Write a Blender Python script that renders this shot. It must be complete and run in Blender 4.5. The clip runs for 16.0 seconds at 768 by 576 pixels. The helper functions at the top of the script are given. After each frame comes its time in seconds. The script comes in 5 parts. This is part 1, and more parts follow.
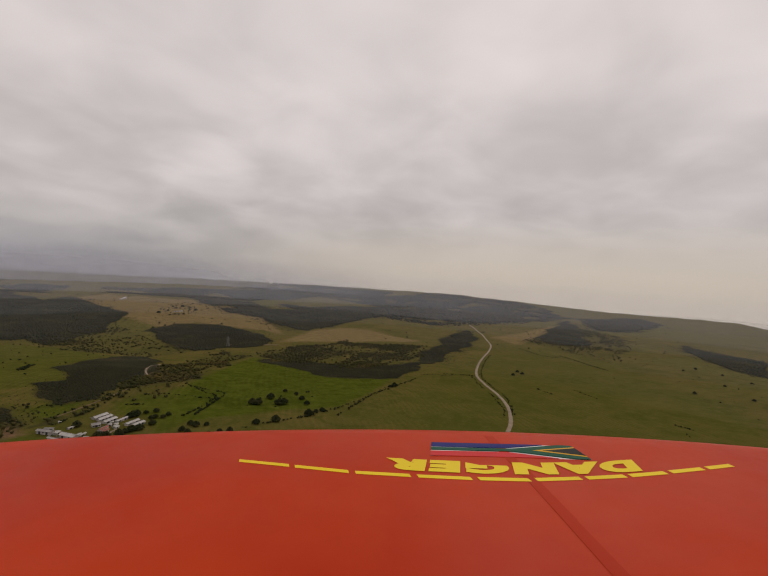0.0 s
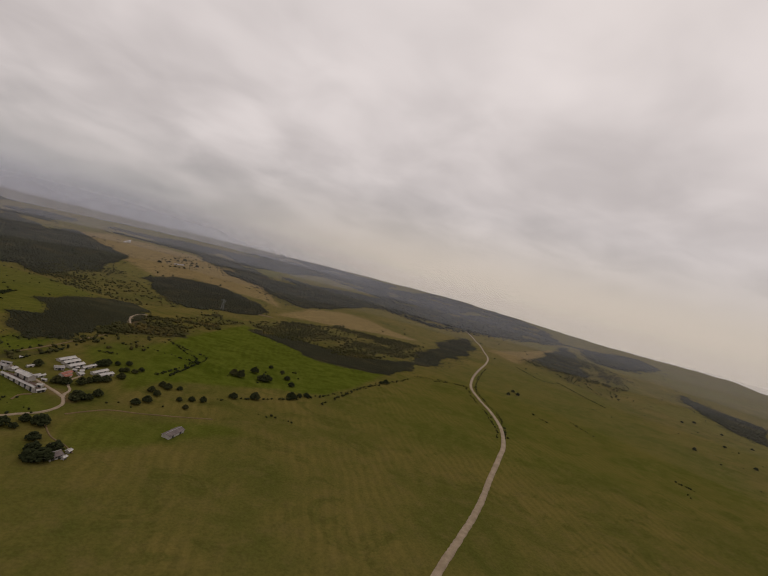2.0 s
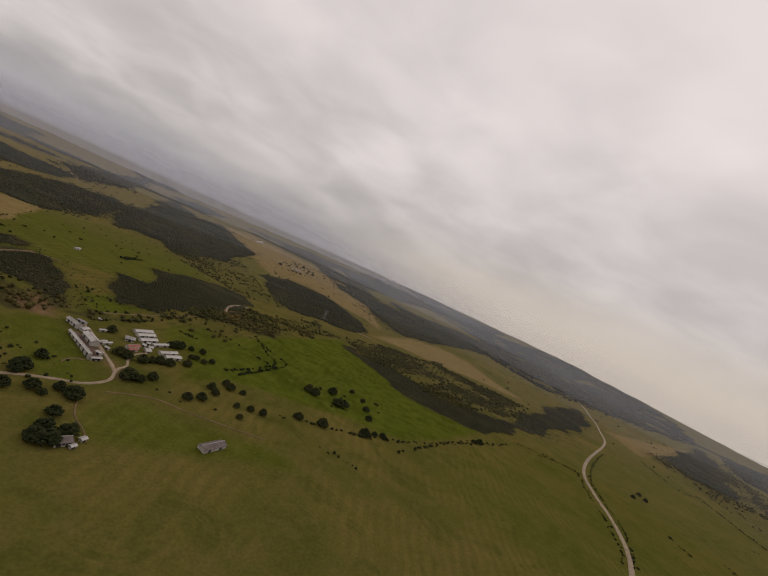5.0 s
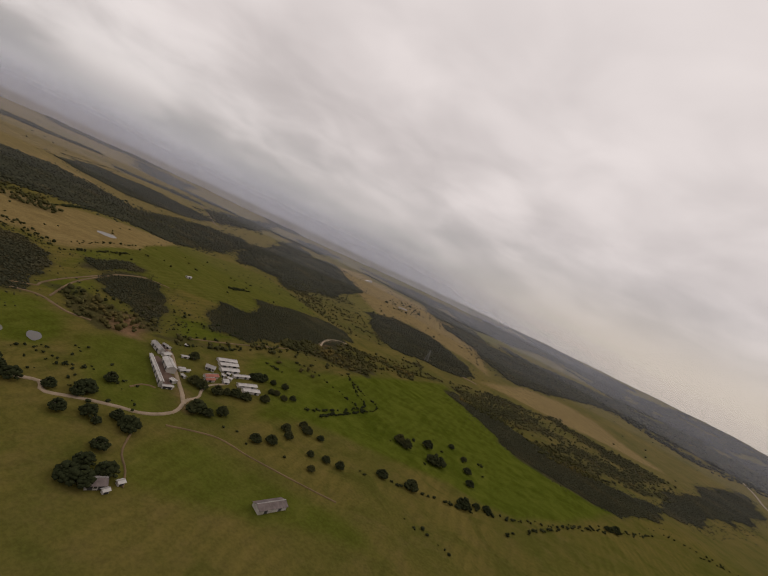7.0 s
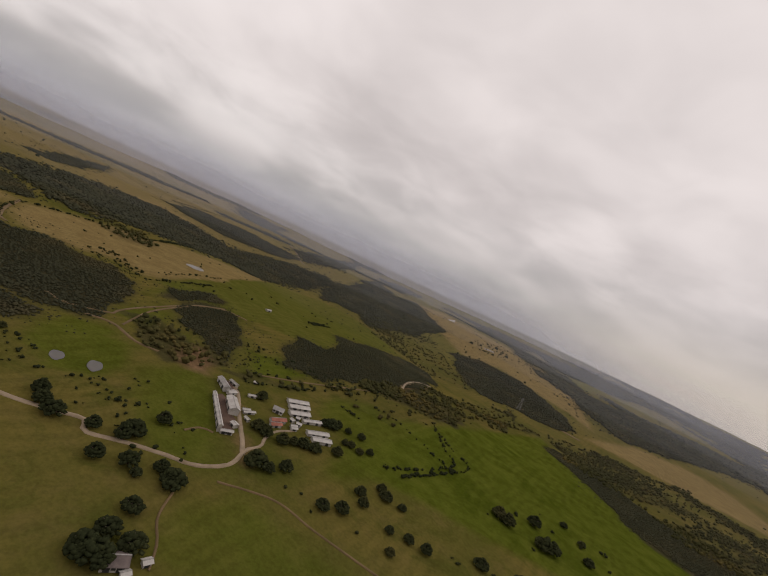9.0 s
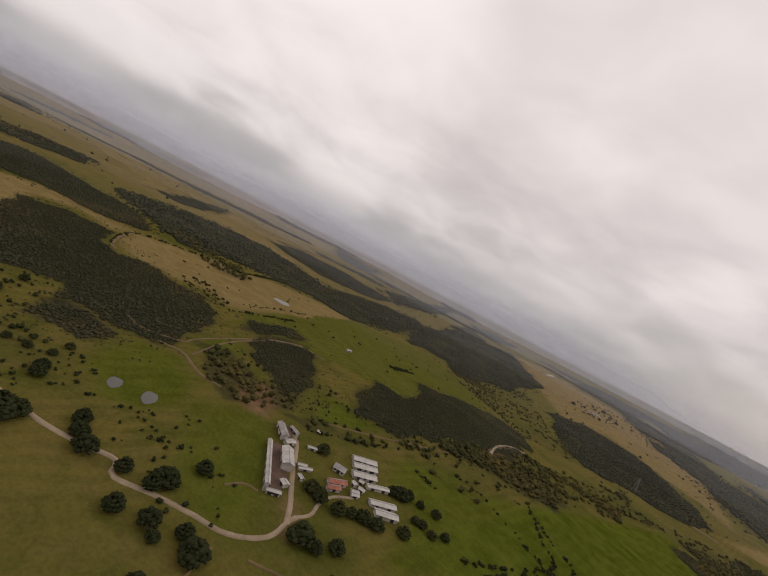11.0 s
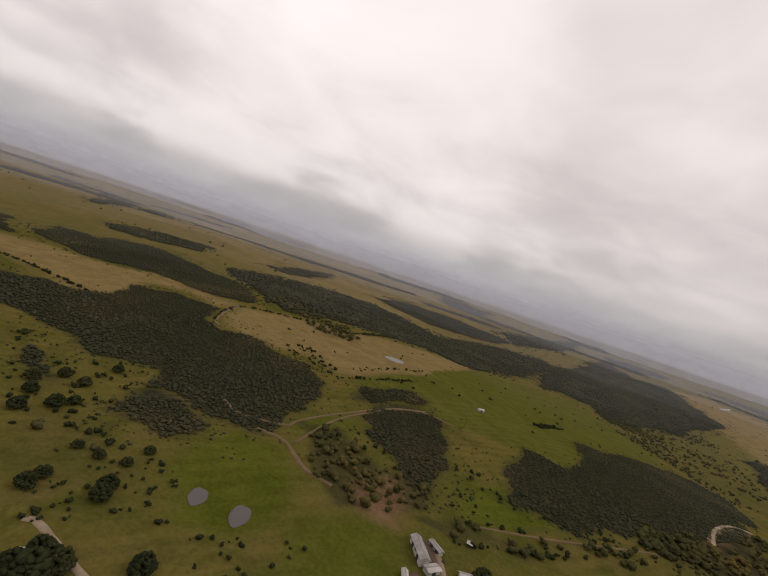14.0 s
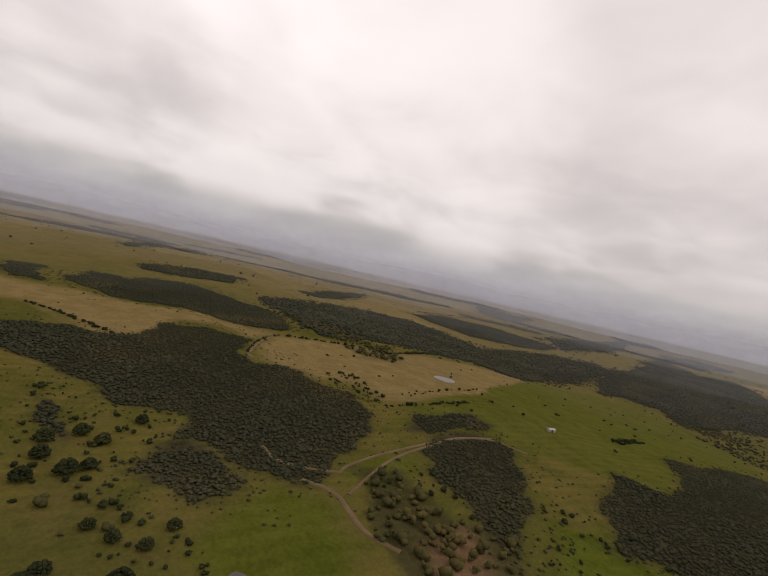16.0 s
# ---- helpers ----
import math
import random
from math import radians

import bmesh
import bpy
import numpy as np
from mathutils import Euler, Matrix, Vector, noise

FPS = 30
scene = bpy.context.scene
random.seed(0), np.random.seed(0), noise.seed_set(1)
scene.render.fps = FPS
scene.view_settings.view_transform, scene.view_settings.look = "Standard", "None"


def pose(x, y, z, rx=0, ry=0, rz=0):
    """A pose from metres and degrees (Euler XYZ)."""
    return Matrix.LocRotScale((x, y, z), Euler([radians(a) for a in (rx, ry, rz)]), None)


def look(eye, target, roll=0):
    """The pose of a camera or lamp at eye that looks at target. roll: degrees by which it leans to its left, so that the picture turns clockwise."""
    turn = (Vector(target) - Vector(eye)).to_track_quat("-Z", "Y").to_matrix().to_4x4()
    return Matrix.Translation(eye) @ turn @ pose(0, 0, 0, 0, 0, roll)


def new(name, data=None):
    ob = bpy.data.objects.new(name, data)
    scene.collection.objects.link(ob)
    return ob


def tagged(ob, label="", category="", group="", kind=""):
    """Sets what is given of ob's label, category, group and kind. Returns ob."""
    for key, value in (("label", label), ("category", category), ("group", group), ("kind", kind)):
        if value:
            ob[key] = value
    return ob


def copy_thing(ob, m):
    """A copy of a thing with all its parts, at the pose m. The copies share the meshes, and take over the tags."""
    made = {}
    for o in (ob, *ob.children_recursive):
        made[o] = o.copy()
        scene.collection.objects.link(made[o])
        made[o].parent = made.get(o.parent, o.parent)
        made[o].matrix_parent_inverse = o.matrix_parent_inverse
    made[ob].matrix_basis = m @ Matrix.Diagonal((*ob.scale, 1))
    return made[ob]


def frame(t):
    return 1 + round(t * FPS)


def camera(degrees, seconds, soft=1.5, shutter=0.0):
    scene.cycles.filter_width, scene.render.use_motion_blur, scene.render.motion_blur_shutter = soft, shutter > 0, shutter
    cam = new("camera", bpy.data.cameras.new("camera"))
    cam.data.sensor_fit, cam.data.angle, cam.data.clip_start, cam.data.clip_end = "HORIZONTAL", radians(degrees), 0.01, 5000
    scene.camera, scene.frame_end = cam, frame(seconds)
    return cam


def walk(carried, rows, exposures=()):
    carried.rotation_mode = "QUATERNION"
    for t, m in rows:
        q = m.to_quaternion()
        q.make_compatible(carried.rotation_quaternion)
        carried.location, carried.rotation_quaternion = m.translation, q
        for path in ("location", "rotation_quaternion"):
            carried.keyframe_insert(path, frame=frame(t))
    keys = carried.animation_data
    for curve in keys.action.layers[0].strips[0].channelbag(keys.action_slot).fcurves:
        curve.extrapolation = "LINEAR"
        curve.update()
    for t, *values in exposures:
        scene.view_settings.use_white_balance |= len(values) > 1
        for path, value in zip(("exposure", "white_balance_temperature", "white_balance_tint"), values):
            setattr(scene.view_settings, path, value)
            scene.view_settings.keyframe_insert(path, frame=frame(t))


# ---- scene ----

# ================= camera =================
PATH = [
    (0, look((47.11, -7.50, 154.38), (70.18, 89.79, 153.16), 3.42)),
    (0.5, look((47.09, 2.35, 153.73), (71.18, 99.38, 151.33), 5.71)),
    (1, look((47.21, 11.74, 152.87), (71.75, 108.63, 149.66), 8.61)),
    (1.5, look((47.38, 21.27, 151.58), (71.37, 118.29, 148.13), 10.99)),
    (2, look((47.92, 31.64, 149.82), (70.55, 129.00, 146.77), 14.12)),
    (2.5, look((49.26, 43.47, 147.69), (69.24, 141.40, 144.55), 16.69)),
    (3, look((50.76, 56.45, 145.38), (67.47, 154.97, 141.65), 19.53)),
    (3.5, look((52.33, 69.75, 143.02), (65.63, 168.78, 139.00), 21.20)),
    (4, look((54.03, 82.51, 140.66), (63.24, 182.00, 136.61), 22.61)),
    (6.5, look((64.83, 152.08, 133.74), (40.40, 248.95, 129.53), 25.75)),
    (7, look((61.90, 164.79, 131.60), (32.16, 260.11, 126.07), 25.55)),
    (7.5, look((58.20, 177.47, 129.17), (22.98, 270.81, 122.32), 25.62)),
    (8, look((53.26, 188.67, 126.52), (13.21, 280.07, 119.92), 25.95)),
    (8.5, look((47.77, 198.61, 123.89), (3.45, 288.07, 118.09), 25.82)),
    (9, look((42.15, 208.24, 121.58), (-6.80, 295.27, 116.33), 25.44)),
    (11.5, look((18.91, 251.16, 119.28), (-54.03, 319.23, 112.47), 27.59)),
    (12, look((10.13, 258.87, 117.98), (-67.02, 322.02, 110.29), 26.43)),
    (12.5, look((1.01, 265.24, 116.33), (-78.52, 325.48, 109.55), 24.69)),
    (13, look((-8.04, 270.53, 114.39), (-89.66, 328.03, 108.68), 22.39)),
    (13.5, look((-17.02, 275.03, 112.57), (-100.36, 330.05, 107.42), 20.25)),
    (14, look((-25.86, 279.18, 110.97), (-110.92, 331.54, 106.08), 18.60)),
    (14.5, look((-34.30, 282.50, 109.55), (-120.97, 332.23, 105.50), 16.99)),
    (15, look((-42.58, 285.30, 108.28), (-130.19, 333.35, 104.33), 15.35)),
    (15.5, look((-50.83, 287.61, 106.94), (-139.24, 334.25, 103.98), 13.99)),
    (16, look((-59.35, 290.24, 105.47), (-148.39, 335.65, 102.41), 13.00)),
]
cam = camera(83.40, 16.0, soft=1.2)
walk(cam, PATH, exposures=[(0.0, -0.14), (4.0, -0.06), (9.0, 0.04), (12.5, 0.16), (16.0, 0.17)])

# ================= sky and light =================
SUN_AZ, SUN_EL = radians(34), radians(42)      # clockwise from +y, above the horizon


def mathn(nt, op, a, b=None, clamp=False):
    n = nt.nodes.new("ShaderNodeMath")
    n.operation, n.use_clamp = op, clamp
    for i, v in enumerate((a, b)):
        if v is None:
            continue
        if isinstance(v, (int, float)):
            n.inputs[i].default_value = v
        else:
            nt.links.new(v, n.inputs[i])
    return n.outputs[0]


def mixc(nt, fac, a, b, blend="MIX"):
    n = nt.nodes.new("ShaderNodeMix")
    n.data_type, n.blend_type = "RGBA", blend
    for sock, v in ((n.inputs[0], fac), (n.inputs[6], a), (n.inputs[7], b)):
        if isinstance(v, (int, float)):
            sock.default_value = v
        elif isinstance(v, tuple):
            sock.default_value = (*v, 1.0)
        else:
            nt.links.new(v, sock)
    return n.outputs[2]


def ramp(nt, v, lo, hi, a=0.0, b=1.0):
    n = nt.nodes.new("ShaderNodeMapRange")
    n.interpolation_type = "SMOOTHSTEP"
    nt.links.new(v, n.inputs[0])
    for i, x in enumerate((lo, hi, a, b)):
        n.inputs[i + 1].default_value = x
    return n.outputs[0]


def noise_tex(nt, vec, scale, detail=4.0, rough=0.55, distort=0.0):
    n = nt.nodes.new("ShaderNodeTexNoise")
    n.inputs["Scale"].default_value, n.inputs["Detail"].default_value = scale, detail
    n.inputs["Roughness"].default_value, n.inputs["Distortion"].default_value = rough, distort
    if vec is not None:
        nt.links.new(vec, n.inputs["Vector"])
    return n.outputs[0]


def build_world():
    world = bpy.data.worlds.new("overcast_sky")
    scene.world = world
    world.use_nodes = True
    nt = world.node_tree
    nt.nodes.clear()
    out = nt.nodes.new("ShaderNodeOutputWorld")
    sky = nt.nodes.new("ShaderNodeTexSky")
    sky.sky_type, sky.sun_disc = "NISHITA", False
    sky.sun_elevation, sky.sun_rotation = SUN_EL, SUN_AZ
    co = nt.nodes.new("ShaderNodeTexCoord")
    sep = nt.nodes.new("ShaderNodeSeparateXYZ")
    nt.links.new(co.outputs["Generated"], sep.inputs[0])
    x, y, z = sep.outputs
    # cloud layer: directions laid out on a flat deck overhead
    deck = mathn(nt, "ADD", mathn(nt, "MAXIMUM", z, 0.0), 0.24)
    com = nt.nodes.new("ShaderNodeCombineXYZ")
    nt.links.new(mathn(nt, "DIVIDE", x, deck), com.inputs[0])
    nt.links.new(mathn(nt, "DIVIDE", y, deck), com.inputs[1])
    big = noise_tex(nt, com.outputs[0], 0.9, 2.5, 0.5, 0.3)
    small = noise_tex(nt, com.outputs[0], 2.6, 3.5, 0.5, 0.3)
    n = mathn(nt, "ADD", mathn(nt, "MULTIPLY", big, 0.62), mathn(nt, "MULTIPLY", small, 0.38))
    cloud = mixc(nt, ramp(nt, n, 0.29, 0.71), (0.52, 0.465, 0.45), (0.87, 0.785, 0.76))
    # bright deck overhead, dim towards the horizon
    cloud = mixc(nt, ramp(nt, z, 0.10, 0.75), cloud, mixc(nt, 0.5, cloud, (0.93, 0.845, 0.82)))
    band = mixc(nt, ramp(nt, n, 0.38, 0.62), (0.39, 0.36, 0.355), (0.55, 0.50, 0.485))
    cloud = mixc(nt, ramp(nt, z, 0.03, 0.24, 1.0, 0.0), cloud, band)
    # brightness over the sea, where the deck thins
    sea = mathn(nt, "ADD", mathn(nt, "MULTIPLY", x, 0.74), mathn(nt, "MULTIPLY", y, 0.67))
    low = mathn(nt, "MULTIPLY", ramp(nt, sea, 0.45, 0.95), ramp(nt, z, 0.0, 0.20, 1.0, 0.0))
    cloud = mixc(nt, low, cloud, (0.66, 0.565, 0.485))
    # thin cloud to the south-west, and a pale gap low over the inland hills
    west = mathn(nt, "ADD", mathn(nt, "MULTIPLY", x, -0.966), mathn(nt, "MULTIPLY", y, -0.26))
    thin = mathn(nt, "MULTIPLY", ramp(nt, west, 0.35, 0.9), ramp(nt, z, 0.2, 0.45))
    cloud = mixc(nt, mathn(nt, "MULTIPLY", thin, ramp(nt, n, 0.28, 0.6, 0.35, 1.0)), cloud, (1.0, 0.915, 0.895))
    inland = mathn(nt, "ADD", mathn(nt, "MULTIPLY", x, -0.97), mathn(nt, "MULTIPLY", y, 0.25))
    gap = mathn(nt, "MULTIPLY", ramp(nt, z, 0.06, 0.13), ramp(nt, z, 0.16, 0.32, 1.0, 0.0))
    gap = mathn(nt, "MULTIPLY", mathn(nt, "MULTIPLY", gap, ramp(nt, inland, 0.6, 0.95)), ramp(nt, n, 0.4, 0.6, 0.15, 0.55))
    cloud = mixc(nt, gap, cloud, (0.90, 0.83, 0.805))
    haze = mixc(nt, ramp(nt, sea, 0.35, 0.9), mixc(nt, ramp(nt, inland, 0.45, 0.95), (0.30, 0.29, 0.31), (0.40, 0.39, 0.43)), (0.64, 0.555, 0.475))
    cloud = mixc(nt, ramp(nt, z, -0.02, 0.11, 1.0, 0.0), cloud, haze)
    b1, b2 = nt.nodes.new("ShaderNodeBackground"), nt.nodes.new("ShaderNodeBackground")
    nt.links.new(sky.outputs[0], b1.inputs[0])
    b1.inputs[1].default_value = 0.06
    nt.links.new(cloud, b2.inputs[0])
    b2.inputs[1].default_value = 1.0
    mix = nt.nodes.new("ShaderNodeMixShader")
    mix.inputs[0].default_value = 0.93
    nt.links.new(b1.outputs[0], mix.inputs[1])
    nt.links.new(b2.outputs[0], mix.inputs[2])
    nt.links.new(mix.outputs[0], out.inputs[0])


build_world()
sun_data = bpy.data.lights.new("sun", "SUN")
sun_data.energy, sun_data.angle, sun_data.color = 0.6, radians(25), (1.0, 0.95, 0.88)
sun = new("sun", sun_data)
sun.matrix_world = look((math.sin(SUN_AZ) * math.cos(SUN_EL), math.cos(SUN_AZ) * math.cos(SUN_EL), math.sin(SUN_EL)), (0, 0, 0))


# ================= materials =================
def material(name, rough=0.9, metal=0.0, spec=0.3):
    m = bpy.data.materials.new(name)
    m.use_nodes = True
    nt = m.node_tree
    b = nt.nodes["Principled BSDF"]
    b.inputs["Roughness"].default_value, b.inputs["Metallic"].default_value = rough, metal
    b.inputs["Specular IOR Level"].default_value = spec
    return m, nt, b


def where(nt):
    return nt.nodes.new("ShaderNodeNewGeometry").outputs["Position"]


def bump(nt, b, height, dist, strength=0.6):
    n = nt.nodes.new("ShaderNodeBump")
    n.inputs["Distance"].default_value, n.inputs["Strength"].default_value = dist, strength
    nt.links.new(height, n.inputs["Height"])
    nt.links.new(n.outputs[0], b.inputs["Normal"])


def ground_material():
    m, nt, b = material("pasture", 1.0, 0.0, 0.0)
    att = nt.nodes.new("ShaderNodeAttribute")
    att.attribute_name = "cover"
    sep = nt.nodes.new("ShaderNodeSeparateColor")
    nt.links.new(att.outputs["Color"], sep.inputs[0])
    lush, dry, wood = sep.outputs
    soil = att.outputs["Alpha"]
    p = where(nt)
    n1 = noise_tex(nt, p, 0.012, 5, 0.6)
    n2 = noise_tex(nt, p, 0.07, 5, 0.65)
    n3 = noise_tex(nt, p, 0.6, 4, 0.7)
    base = mixc(nt, ramp(nt, n1, 0.35, 0.65), (0.078, 0.076, 0.016), (0.128, 0.103, 0.027))
    n4 = noise_tex(nt, p, 0.028, 5, 0.65, 1.2)
    base = mixc(nt, mathn(nt, "MULTIPLY", ramp(nt, n4, 0.48, 0.66), 0.6), base, (0.058, 0.064, 0.012))
    base = mixc(nt, mathn(nt, "MULTIPLY", ramp(nt, n2, 0.45, 0.75), 0.6), base, (0.125, 0.096, 0.032))
    lushc = mixc(nt, ramp(nt, mathn(nt, "ADD", mathn(nt, "MULTIPLY", n2, 0.5), mathn(nt, "MULTIPLY", n4, 0.5)), 0.35, 0.65), (0.048, 0.064, 0.006), (0.090, 0.102, 0.014))
    dryc = mixc(nt, ramp(nt, n2, 0.3, 0.7), (0.165, 0.118, 0.046), (0.215, 0.158, 0.066))
    woodc = mixc(nt, ramp(nt, n2, 0.35, 0.65), (0.036, 0.034, 0.018), (0.058, 0.050, 0.025))
    soilc = mixc(nt, ramp(nt, n2, 0.3, 0.7), (0.125, 0.078, 0.038), (0.19, 0.118, 0.064))
    c = mixc(nt, lush, base, lushc)
    c = mixc(nt, dry, c, dryc)
    c = mixc(nt, wood, c, woodc)
    c = mixc(nt, soil, c, soilc)
    c = mixc(nt, 0.45, c, mixc(nt, ramp(nt, n3, 0.3, 0.7), (0.45, 0.45, 0.45), (1.0, 1.0, 1.0)), "MULTIPLY")
    # faint swaths left by mowing and grazing, here and there
    swath = nt.nodes.new("ShaderNodeTexWave")
    swath.inputs["Scale"].default_value, swath.inputs["Distortion"].default_value = 0.042, 9.0
    swath.inputs["Detail"].default_value, swath.inputs["Detail Scale"].default_value = 3.0, 0.35
    nt.links.new(p, swath.inputs["Vector"])
    where_cut = mathn(nt, "MULTIPLY", ramp(nt, n1, 0.42, 0.58), 0.22)
    c = mixc(nt, where_cut, c, mixc(nt, ramp(nt, swath.outputs["Fac"], 0.2, 0.8), (0.5, 0.55, 0.5), (1.0, 1.0, 1.0)), "MULTIPLY")
    nt.links.new(c, b.inputs["Base Color"])
    bump(nt, b, n3, 0.5, 0.5)
    return m


def foliage_material(name, dark, light):
    m, nt, b = material(name, 1.0, 0.0, 0.0)
    g = nt.nodes.new("ShaderNodeNewGeometry")
    n = noise_tex(nt, g.outputs["Position"], 0.35, 4, 0.65)
    stand = noise_tex(nt, g.outputs["Position"], 0.016, 4, 0.6)
    v = mathn(nt, "ADD", mathn(nt, "MULTIPLY", g.outputs["Random Per Island"], 0.2), mathn(nt, "MULTIPLY", n, 0.4))
    v = mathn(nt, "ADD", v, mathn(nt, "MULTIPLY", mathn(nt, "SUBTRACT", stand, 0.5), 1.1))
    col = mixc(nt, ramp(nt, v, 0.1, 0.9), dark, light)
    brown = tuple(q * k for q, k in zip(light, (1.35, 1.05, 0.9)))
    nt.links.new(mixc(nt, mathn(nt, "MULTIPLY", ramp(nt, stand, 0.52, 0.7), 0.4), col, brown), b.inputs["Base Color"])
    bump(nt, b, noise_tex(nt, g.outputs["Position"], 1.4, 3, 0.7), 0.4, 0.3)
    return m


def plain_material(name, a, c, scale=0.8, rough=0.7, metal=0.0, rel=0.02, spec=0.3):
    m, nt, b = material(name, rough, metal, spec)
    co = nt.nodes.new("ShaderNodeTexCoord").outputs["Object"]
    n = noise_tex(nt, co, scale, 6, 0.65)
    fine = noise_tex(nt, co, scale * 9, 3, 0.6)
    col = mixc(nt, ramp(nt, n, 0.35, 0.65), a, c)
    col = mixc(nt, 0.25, col, mixc(nt, ramp(nt, fine, 0.3, 0.7), (0.6, 0.6, 0.6), (1, 1, 1)), "MULTIPLY")
    nt.links.new(col, b.inputs["Base Color"])
    bump(nt, b, fine, rel, 0.4)
    return m


def water_material(name, col, rough, scale, rel, spec=0.5):
    m, nt, b = material(name, rough, 0.0, spec)
    b.inputs["Base Color"].default_value = (*col, 1)
    p = where(nt)
    bump(nt, b, noise_tex(nt, p, scale, 4, 0.6), rel, 0.5)
    return m


M_GROUND = ground_material()
M_FOREST = foliage_material("forest_canopy", (0.040, 0.041, 0.025), (0.062, 0.059, 0.032))
M_SCRUB = foliage_material("scrub", (0.044, 0.044, 0.018), (0.100, 0.084, 0.030))
M_TREE = foliage_material("tree_leaves", (0.022, 0.026, 0.012), (0.048, 0.050, 0.020))
M_BARK = plain_material("bark", (0.09, 0.07, 0.05), (0.16, 0.13, 0.1), 2.0, 0.95)
M_ROAD = plain_material("gravel", (0.20, 0.150, 0.095), (0.28, 0.215, 0.145), 0.12, 0.95)
M_ROOF = plain_material("metal_roofing", (0.33, 0.31, 0.285), (0.46, 0.43, 0.40), 0.25, 0.6, 0.0)
M_ROOF_GREY = plain_material("weathered_roofing", (0.20, 0.185, 0.175), (0.31, 0.29, 0.27), 0.25, 0.7)
M_ROOF_DARK = plain_material("brown_roofing", (0.085, 0.065, 0.06), (0.14, 0.11, 0.10), 0.3, 0.8)
M_ROOF_RED = plain_material("red_roofing", (0.22, 0.075, 0.05), (0.33, 0.13, 0.09), 0.3, 0.8)
M_WALL = plain_material("whitewash", (0.30, 0.275, 0.24), (0.44, 0.41, 0.365), 0.4, 0.85)
M_DARK = plain_material("dark_opening", (0.02, 0.02, 0.02), (0.035, 0.033, 0.03), 1.0, 0.5)
M_YARD = plain_material("manure_yard", (0.07, 0.042, 0.03), (0.105, 0.066, 0.048), 0.2, 0.95)
M_STEEL = plain_material("galvanised_steel", (0.16, 0.155, 0.15), (0.24, 0.23, 0.22), 2.0, 0.6, 0.4)
M_POND = water_material("pond_water", (0.06, 0.052, 0.044), 0.3, 0.3, 0.05, 0.3)
M_SEA = water_material("sea_water", (0.20, 0.19, 0.175), 0.06, 0.02, 0.1)
M_FOAM = plain_material("surf", (0.55, 0.54, 0.52), (0.75, 0.74, 0.72), 0.02, 0.8)


# ================= helpers for meshes =================
def finish(name, bm, mat, parent=None, label="", smooth=False):
    me = bpy.data.meshes.new(name)
    bm.to_mesh(me)
    bm.free()
    me.materials.append(mat)
    if smooth:
        me.polygons.foreach_set("use_smooth", np.ones(len(me.polygons), bool))
    ob = new(name, me)
    if parent is not None:
        ob.parent = parent
    if label:
        tagged(ob, label)
    return ob


part = finish


def from_arrays(name, v, f, mat, parent=None, smooth=False):
    me = bpy.data.meshes.new(name)
    n, k = f.shape
    me.vertices.add(len(v))
    me.vertices.foreach_set("co", np.asarray(v, np.float32).ravel())
    me.loops.add(n * k)
    me.loops.foreach_set("vertex_index", f.astype(np.int32).ravel())
    me.polygons.add(n)
    me.polygons.foreach_set("loop_start", np.arange(0, n * k, k, dtype=np.int32))
    me.update(calc_edges=True)
    me.materials.append(mat)
    if smooth:
        me.polygons.foreach_set("use_smooth", np.ones(n, bool))
    ob = new(name, me)
    if parent is not None:
        ob.parent = parent
    return ob


def box(bm, x0, x1, y0, y1, z0, z1, m=None):
    vs = [bm.verts.new((x, y, z)) for z in (z0, z1) for x, y in ((x0, y0), (x1, y0), (x1, y1), (x0, y1))]
    for q in ((3, 2, 1, 0), (4, 5, 6, 7), (0, 1, 5, 4), (1, 2, 6, 5), (2, 3, 7, 6), (3, 0, 4, 7)):
        bm.faces.new([vs[i] for i in q])
    if m is not None:
        bmesh.ops.transform(bm, matrix=m, verts=vs)
    return vs


# ================= the lie of the land =================
HILLS = []
HILLS += [(-107, 373, 9.4, 147), (-265, 385, -8.7, 202), (-51, 567, 0.1, 222), (-239, 626, 18.8, 255), (-440, 293, 12, 269), (-425, 553, 10.7, 283), (212, 637, 1.2, 299), (-192, 856, -4.5, 333), (-819, 475, 13.7, 415), (525, 816, -1.9, 434), (-132, 1201, -18.2, 461)]
HILLS += [(-636, 1088, -25.4, 484), (406, 1111, -2, 485), (-1004, 971, -7.3, 554), (875, 969, -8.9, 576), (160, 1519, -4.7, 592), (-1491, 361, 27.6, 666), (-373, 1787, 13, 693), (-1119, 1503, 6.2, 722), (829, 1749, -2.5, 775), (654, 2710, -2.4, 1078), (1715, 2317, -11.3, 1154)]
COAST_Y = [-3200, 1000, 2183, 2443, 2733, 3067, 3427, 3836, 4142, 4355, 4950]
COAST_X = [3300, 3300, 3400, 3650, 3900, 3680, 3370, 2900, 2400, 2000, 800]
SEA_Z = -36.0
PONDS = [(-387.2, 542.4, 34), (-161.7, 336.5, 16), (-173.8, 324, 14)]


def pond_level(a, b):
    return sum(h * math.exp(-((a - p) ** 2 + (b - q) ** 2) / (r * r)) for p, q, h, r in HILLS)


def coast(y):
    return np.interp(y, COAST_Y, COAST_X)


